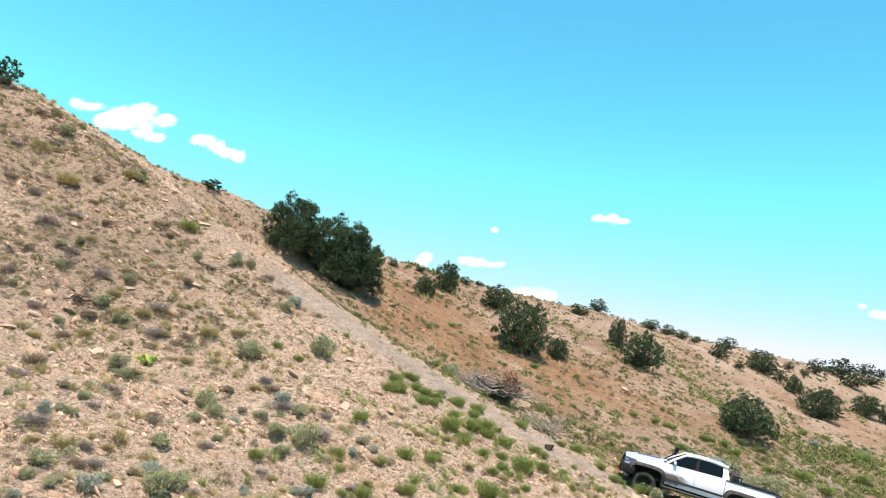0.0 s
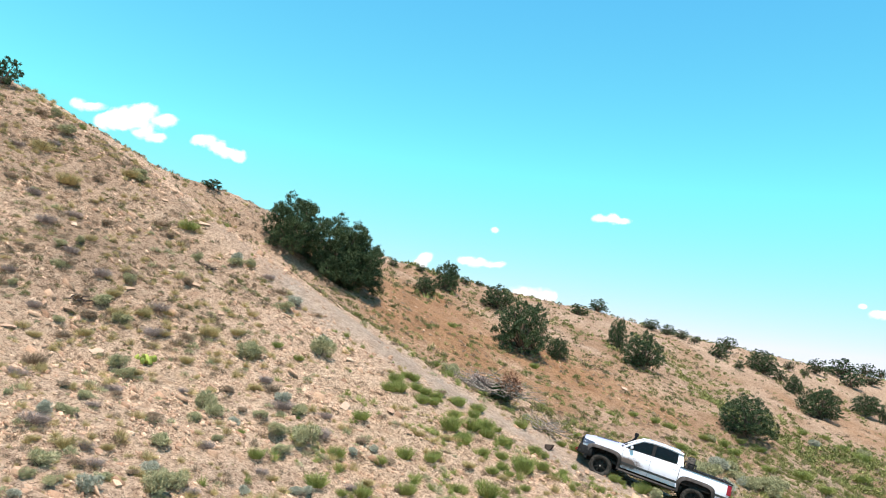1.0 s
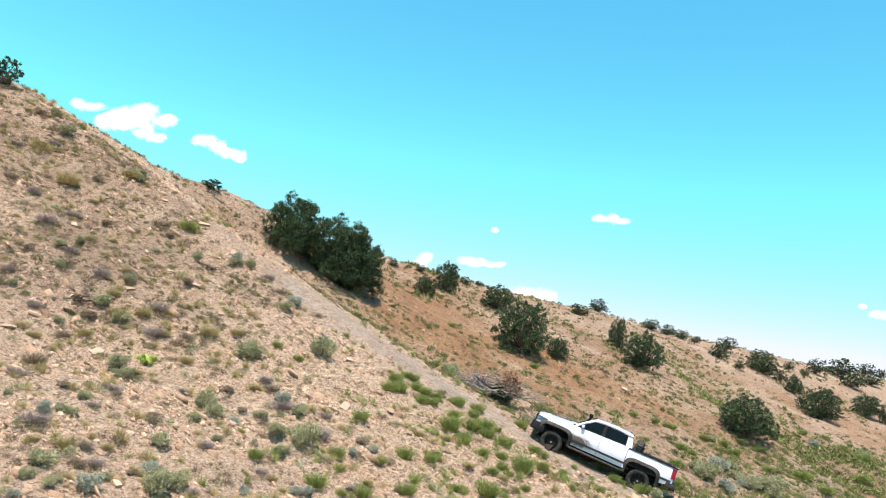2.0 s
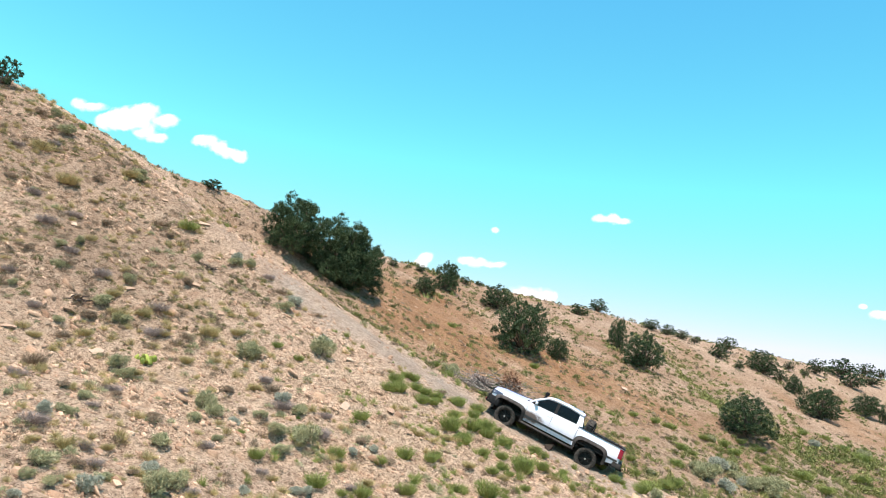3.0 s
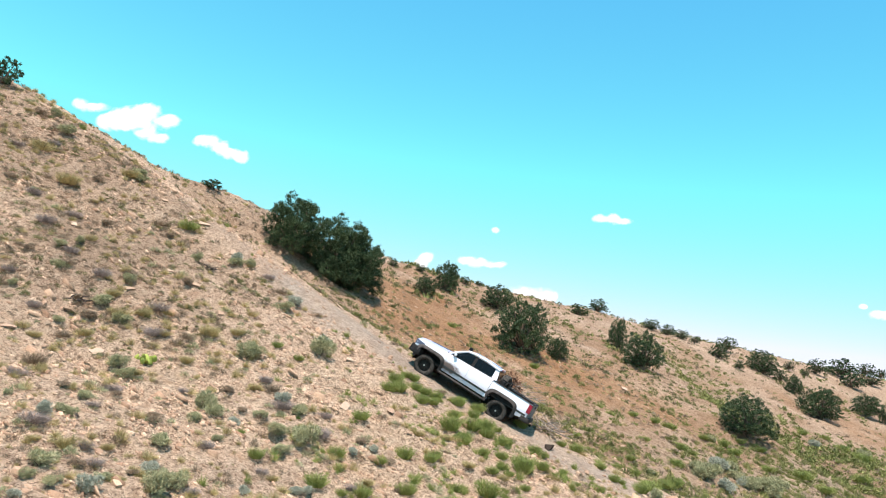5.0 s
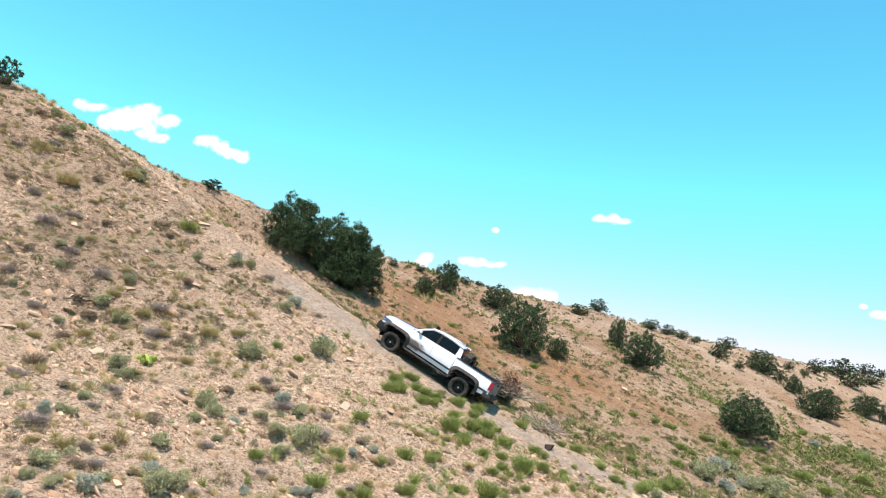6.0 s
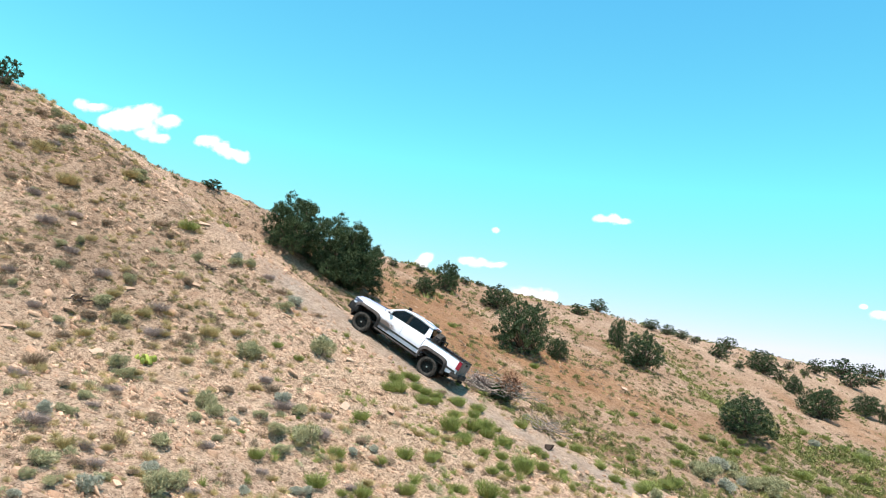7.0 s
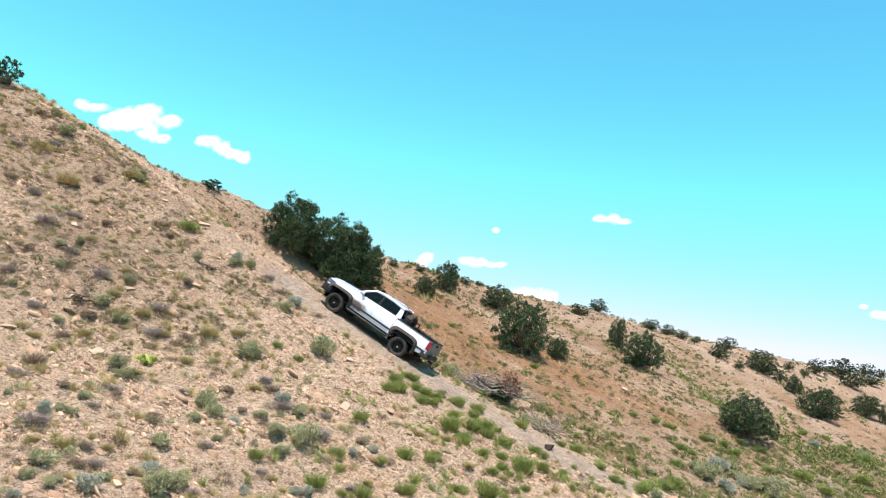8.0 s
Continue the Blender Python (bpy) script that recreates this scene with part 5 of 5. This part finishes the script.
build_junipers()
BROOM = [bush_meshes(101 + i, 520, GREEN, "broom") for i in range(5)]
SAGES = [bush_meshes(121 + i, 3200, SILVER_LEAF if i == 0 else SAGE_LEAF, "sage") for i in range(4)]
SILVERS = [bush_meshes(161 + i, 3200, SILVER_LEAF, "sage") for i in range(2)]
TWIGS = [bush_meshes(171 + i, 460, TWIG_GREY, "broom") for i in range(3)]
BROWNS = [bush_meshes(181 + i, 2600, BROWN_LEAF, "sage") for i in range(3)]
STRAWS = [bush_meshes(191 + i, 620, DRY_LEAF, "broom") for i in range(3)]
DRIES = [bush_meshes(141 + i, 300, DRY_LEAF if i % 2 else BROWN_LEAF, "broom") for i in range(4)]
for rows in (GREEN_BUNCHES, GREEN_BUNCHES_TRACK, GREEN_BUNCHES_LOW, GREEN_BUNCHES_VALLEY):
    place_bushes("green_shrub", rows, BROOM, "bright green broom-like shrub on stony ground", "shrub", "green shrubs along the track", 1.12)
place_bushes("sagebrush", SAGE, SAGES, "grey-green sagebrush on the stony slope", "shrub", "sagebrush", 1.0)
place_bushes("dry_shrub", DRY_SHRUBS, DRIES, "straw-brown dried shrub on the stony slope", "shrub", "dry shrubs", 0.8)
place_bushes("grey_shrub", GREY_SHRUBS, SAGES[1:], "low grey-green shrub on the stony slope", "shrub", "grey shrubs", 0.75)
place_bushes("silver_shrub", SILVER_SHRUBS, SILVERS, "pale silvery shrub on the stony slope", "shrub", "silver shrubs", 0.85)
place_bushes("valley_sagebrush", VALLEY_GREY, SAGES[1:], "full grey-green sagebrush at the foot of the slope", "shrub", "valley sagebrush", 0.8)
place_bushes("silver_shrub", VALLEY_SILVER, SILVERS, "pale silvery shrub at the foot of the slope", "shrub", "silver shrubs", 0.8)
place_bushes("green_shrub", VALLEY_GREEN, BROOM, "bright green broom-like shrub at the foot of the slope", "shrub", "green shrubs in the gully", 0.85)
place_bushes("twiggy_shrub", TWIG_SHRUBS, TWIGS, "leafless violet-grey twiggy shrub on the slope", "shrub", "twiggy shrubs", 0.8)
place_bushes("brown_shrub", BROWN_SHRUBS, BROWNS, "rounded brown dormant shrub on the slope", "shrub", "brown shrubs", 0.7)
place_bushes("bunch_grass", STRAW_BUNCHES, STRAWS, "straw-coloured bunch of dry grass", "grass", "bunch grass", 0.85)
brush_pile(2.75, 31.5, 3.0, 0.95, -22, "fallen grey juniper branches with dead needles beside the track", DEAD_WOOD, 120,
           [("dead_needles", RED_NEEDLES, 0.26, 0.60, 2200), ("dead_foliage", TWIG_GREY, -0.12, 0.40, 3600), ("green_needles", JUNIPER, 0.16, 0.22, 5200)])
brush_pile(4.95, 29.6, 2.3, 0.5, -50, "bare grey fallen branches beside the track", DEAD_WOOD, 30, [])
brush_pile(-11.54, 24.25, 0.95, 0.40, -20, "blackened dead shrub branches on the slope", BLACK_WOOD, 16, [("dead_foliage", BROWN_LEAF, 0.0, 0.3, 300)])
brush_pile(-8.95, 28.77, 0.75, 0.35, -25, "dark dead shrub lying on the slope", BLACK_WOOD, 14, [("dead_foliage", BROWN_LEAF, 0.0, 0.3, 300)])
brush_pile(32.9, 53.93, 1.9, 0.35, 150, "pale fallen stick above the green gully", DEAD_WOOD, 3, [])
cactus()
build_stones()
build_cover()


# ---- clouds, far behind everything ----
def cloud_material():
    m = bpy.data.materials.new("cloud_glow")
    m.use_nodes = True
    n, l = m.node_tree.nodes, m.node_tree.links
    n.remove(n["Principled BSDF"])
    at = n.new("ShaderNodeAttribute")
    at.attribute_name = "soft"
    tc = n.new("ShaderNodeTexCoord")
    t = n.new("ShaderNodeTexNoise")
    t.inputs["Scale"].default_value, t.inputs["Detail"].default_value = 0.035, 6
    l.new(tc.outputs["Object"], t.inputs["Vector"])
    add = n.new("ShaderNodeMath")
    add.operation = "MULTIPLY_ADD"
    add.inputs[1].default_value = 1.3
    l.new(t.outputs["Fac"], add.inputs[0])
    l.new(at.outputs["Fac"], add.inputs[2])
    r = n.new("ShaderNodeMapRange")
    r.interpolation_type = "SMOOTHSTEP"
    r.inputs[1].default_value, r.inputs[2].default_value = 0.84, 1.28
    l.new(add.outputs[0], r.inputs[0])
    # white emission stands in for sunlight on the distant puffs
    em = n.new("ShaderNodeEmission")
    em.inputs[0].default_value, em.inputs[1].default_value = (1.0, 0.985, 0.98, 1), 0.52
    tr = n.new("ShaderNodeBsdfTransparent")
    mx = n.new("ShaderNodeMixShader")
    l.new(r.outputs[0], mx.inputs[0])
    l.new(tr.outputs[0], mx.inputs[1])
    l.new(em.outputs[0], mx.inputs[2])
    l.new(mx.outputs[0], n["Material Output"].inputs[0])
    return m


CLOUD_GLOW = cloud_material()


def puff(u, v, a, b, lift):
    """A low dome, soft at its rim."""
    verts, tris, soft = [(0, 0, 0.35 * a)], [], [1.0]
    rings, sides = 8, 32
    for k in range(1, rings + 1):
        q = k / rings
        for j in range(sides):
            t = j * math.tau / sides
            verts.append((a * q * math.cos(t), b * q * math.sin(t), 0.35 * a * (1 - q * q)))
            soft.append(1 - q)
    for j in range(sides):
        tris.append((0, 1 + j, 1 + (j + 1) % sides))
    for k in range(rings - 1):
        for j in range(sides):
            p, q, jj = 1 + k * sides, 1 + (k + 1) * sides, (j + 1) % sides
            tris += [(p + j, q + j, q + jj), (p + j, q + jj, p + jj)]
    me = tri_mesh("puff", np.array(verts) + np.array((u, v, lift)), tris, CLOUD_GLOW)
    at = me.attributes.new("soft", "FLOAT", "POINT")
    at.data.foreach_set("value", soft)
    return new("puff", me)


def cloud(middle, puffs, drift):
    """A small fair-weather cloud of flattened puffs; it drifts slowly."""
    ob = tagged(new("cloud"), "small white fair-weather cloud in the blue sky", "cloud", "clouds")
    for i, (u, v, a, b) in enumerate(puffs):
        puff(u, v, a * 1.12, b * 1.12, i * 4.0).parent = ob
    start = Matrix.Translation(middle) @ CAM_POSE.to_3x3().to_4x4()
    return ob, start, start @ pose(drift, -drift * 0.2, 0)


CLOUDS = [cloud(*row) for row in (
    ((-673, 1295, 347), [(-13, 2, 21, 15), (13, -2, 26, 10)], 8.7),
    ((-586, 1340, 337), [(-60, 9, 41, 21), (-24, 15, 48, 25), (10, 18, 39, 24), (42, 6, 31, 18), (-13, -4, 51, 15), (10, -18, 34, 13), (35, -27, 24, 11)], 8.9),
    ((-449, 1394, 325), [(-34, 17, 33, 16), (-9, 4, 30, 16), (9, -7, 33, 13), (34, -14, 18, 14)], 9.3),
    ((321, 1434, 303), [(-21, 1, 26, 11), (1, 2, 26, 13), (19, -3, 21, 8)], 2.2),
    ((98, 1475, 258), [(0, -0, 13, 8)], 2.3),
    ((30, 1489, 184), [(-63, 8, 21, 15), (-72, -3, 21, 12), (20, 3, 26, 12), (40, -2, 24, 11), (74, -6, 32, 8)], 2.3),
    ((191, 1482, 134), [(-19, 6, 37, 18), (21, 2, 31, 19), (-2, -8, 45, 16)], 2.3),
    ((761, 1281, 174), [(-18, 8, 10, 6), (1, -4, 23, 10), (18, -5, 21, 11)], 2.0),
    ((476, 1419, 95), [(-11, 3, 30, 10), (11, -3, 18, 8)], 2.2),
)]


# ---- what moves ----
LEAN = -2.5        # the truck leans down the side of the hill
DRIVE = [(0.0, -8.45), (0.5, -7.70), (1.0, -6.90), (1.5, -5.99), (3.0, -3.26), (3.5, -2.38), (4.0, -1.52),
         (4.5, -0.68), (6.0, 1.60), (6.5, 2.29), (7.0, 2.93), (7.5, 3.58), (8.0, 4.22)]


def drive_at(t):
    """How far along the track the front axle is."""
    ts, ss = [a for a, _ in DRIVE], [b for _, b in DRIVE]
    i = max(1, min(len(ts) - 1, next((k for k, v in enumerate(ts) if v >= t), len(ts) - 1)))

    def slope(k):
        a, b = max(0, k - 1), min(len(ts) - 1, k + 1)
        return (ss[b] - ss[a]) / (ts[b] - ts[a])
    h = ts[i] - ts[i - 1]
    u = (t - ts[i - 1]) / h
    return ((2 * u ** 3 - 3 * u * u + 1) * ss[i - 1] + (u ** 3 - 2 * u * u + u) * h * slope(i - 1)
            + (3 * u * u - 2 * u ** 3) * ss[i] + (u ** 3 - u * u) * h * slope(i))


def hub_point(s):
    x, y = TRACK_WAY * s + np.array((0.0, 28.956))
    return Vector((x, y, float(track_height(s)) + 0.40))


def truck_pose(t):
    front = drive_at(t)
    a, s = hub_point(front), front - 3.258
    for _ in range(6):
        s += ((a - hub_point(s)).length - 3.258) * 0.9
    b = hub_point(s)
    fore = (a - b).normalized()
    side = Vector((-TRACK_OFF[0], -TRACK_OFF[1], 0.0))
    side = Matrix.Rotation(radians(-LEAN), 3, fore) @ side
    up = fore.cross(side)
    mid = (a + b) / 2 - 0.86 * side - 0.40 * up
    m = Matrix((fore, side, up)).transposed().to_4x4()
    m.translation = mid
    return m


def wheel_rows(wheel, steps_):
    """The wheel turns as far as the truck has rolled."""
    x, y, z = wheel["at"]
    face = pose(0, 0, 0, 0, 0, 0 if y > 0 else 180)
    way = 1 if y > 0 else -1
    return [(t, pose(x, y, z) @ face @ Matrix.Rotation(way * (drive_at(t) - drive_at(0)) * 1.12 / TYRE_R, 4, "Y")) for t in steps_]


def motions():
    walk(truck, [(k * 0.25, truck_pose(k * 0.25)) for k in range(33)])
    for ob, first, last in CLOUDS:
        walk(ob, [(0.0, first), (8.0, last)])
    for wheel in wheels:
        walk(wheel, wheel_rows(wheel, [k * 0.1 for k in range(81)]))


motions()
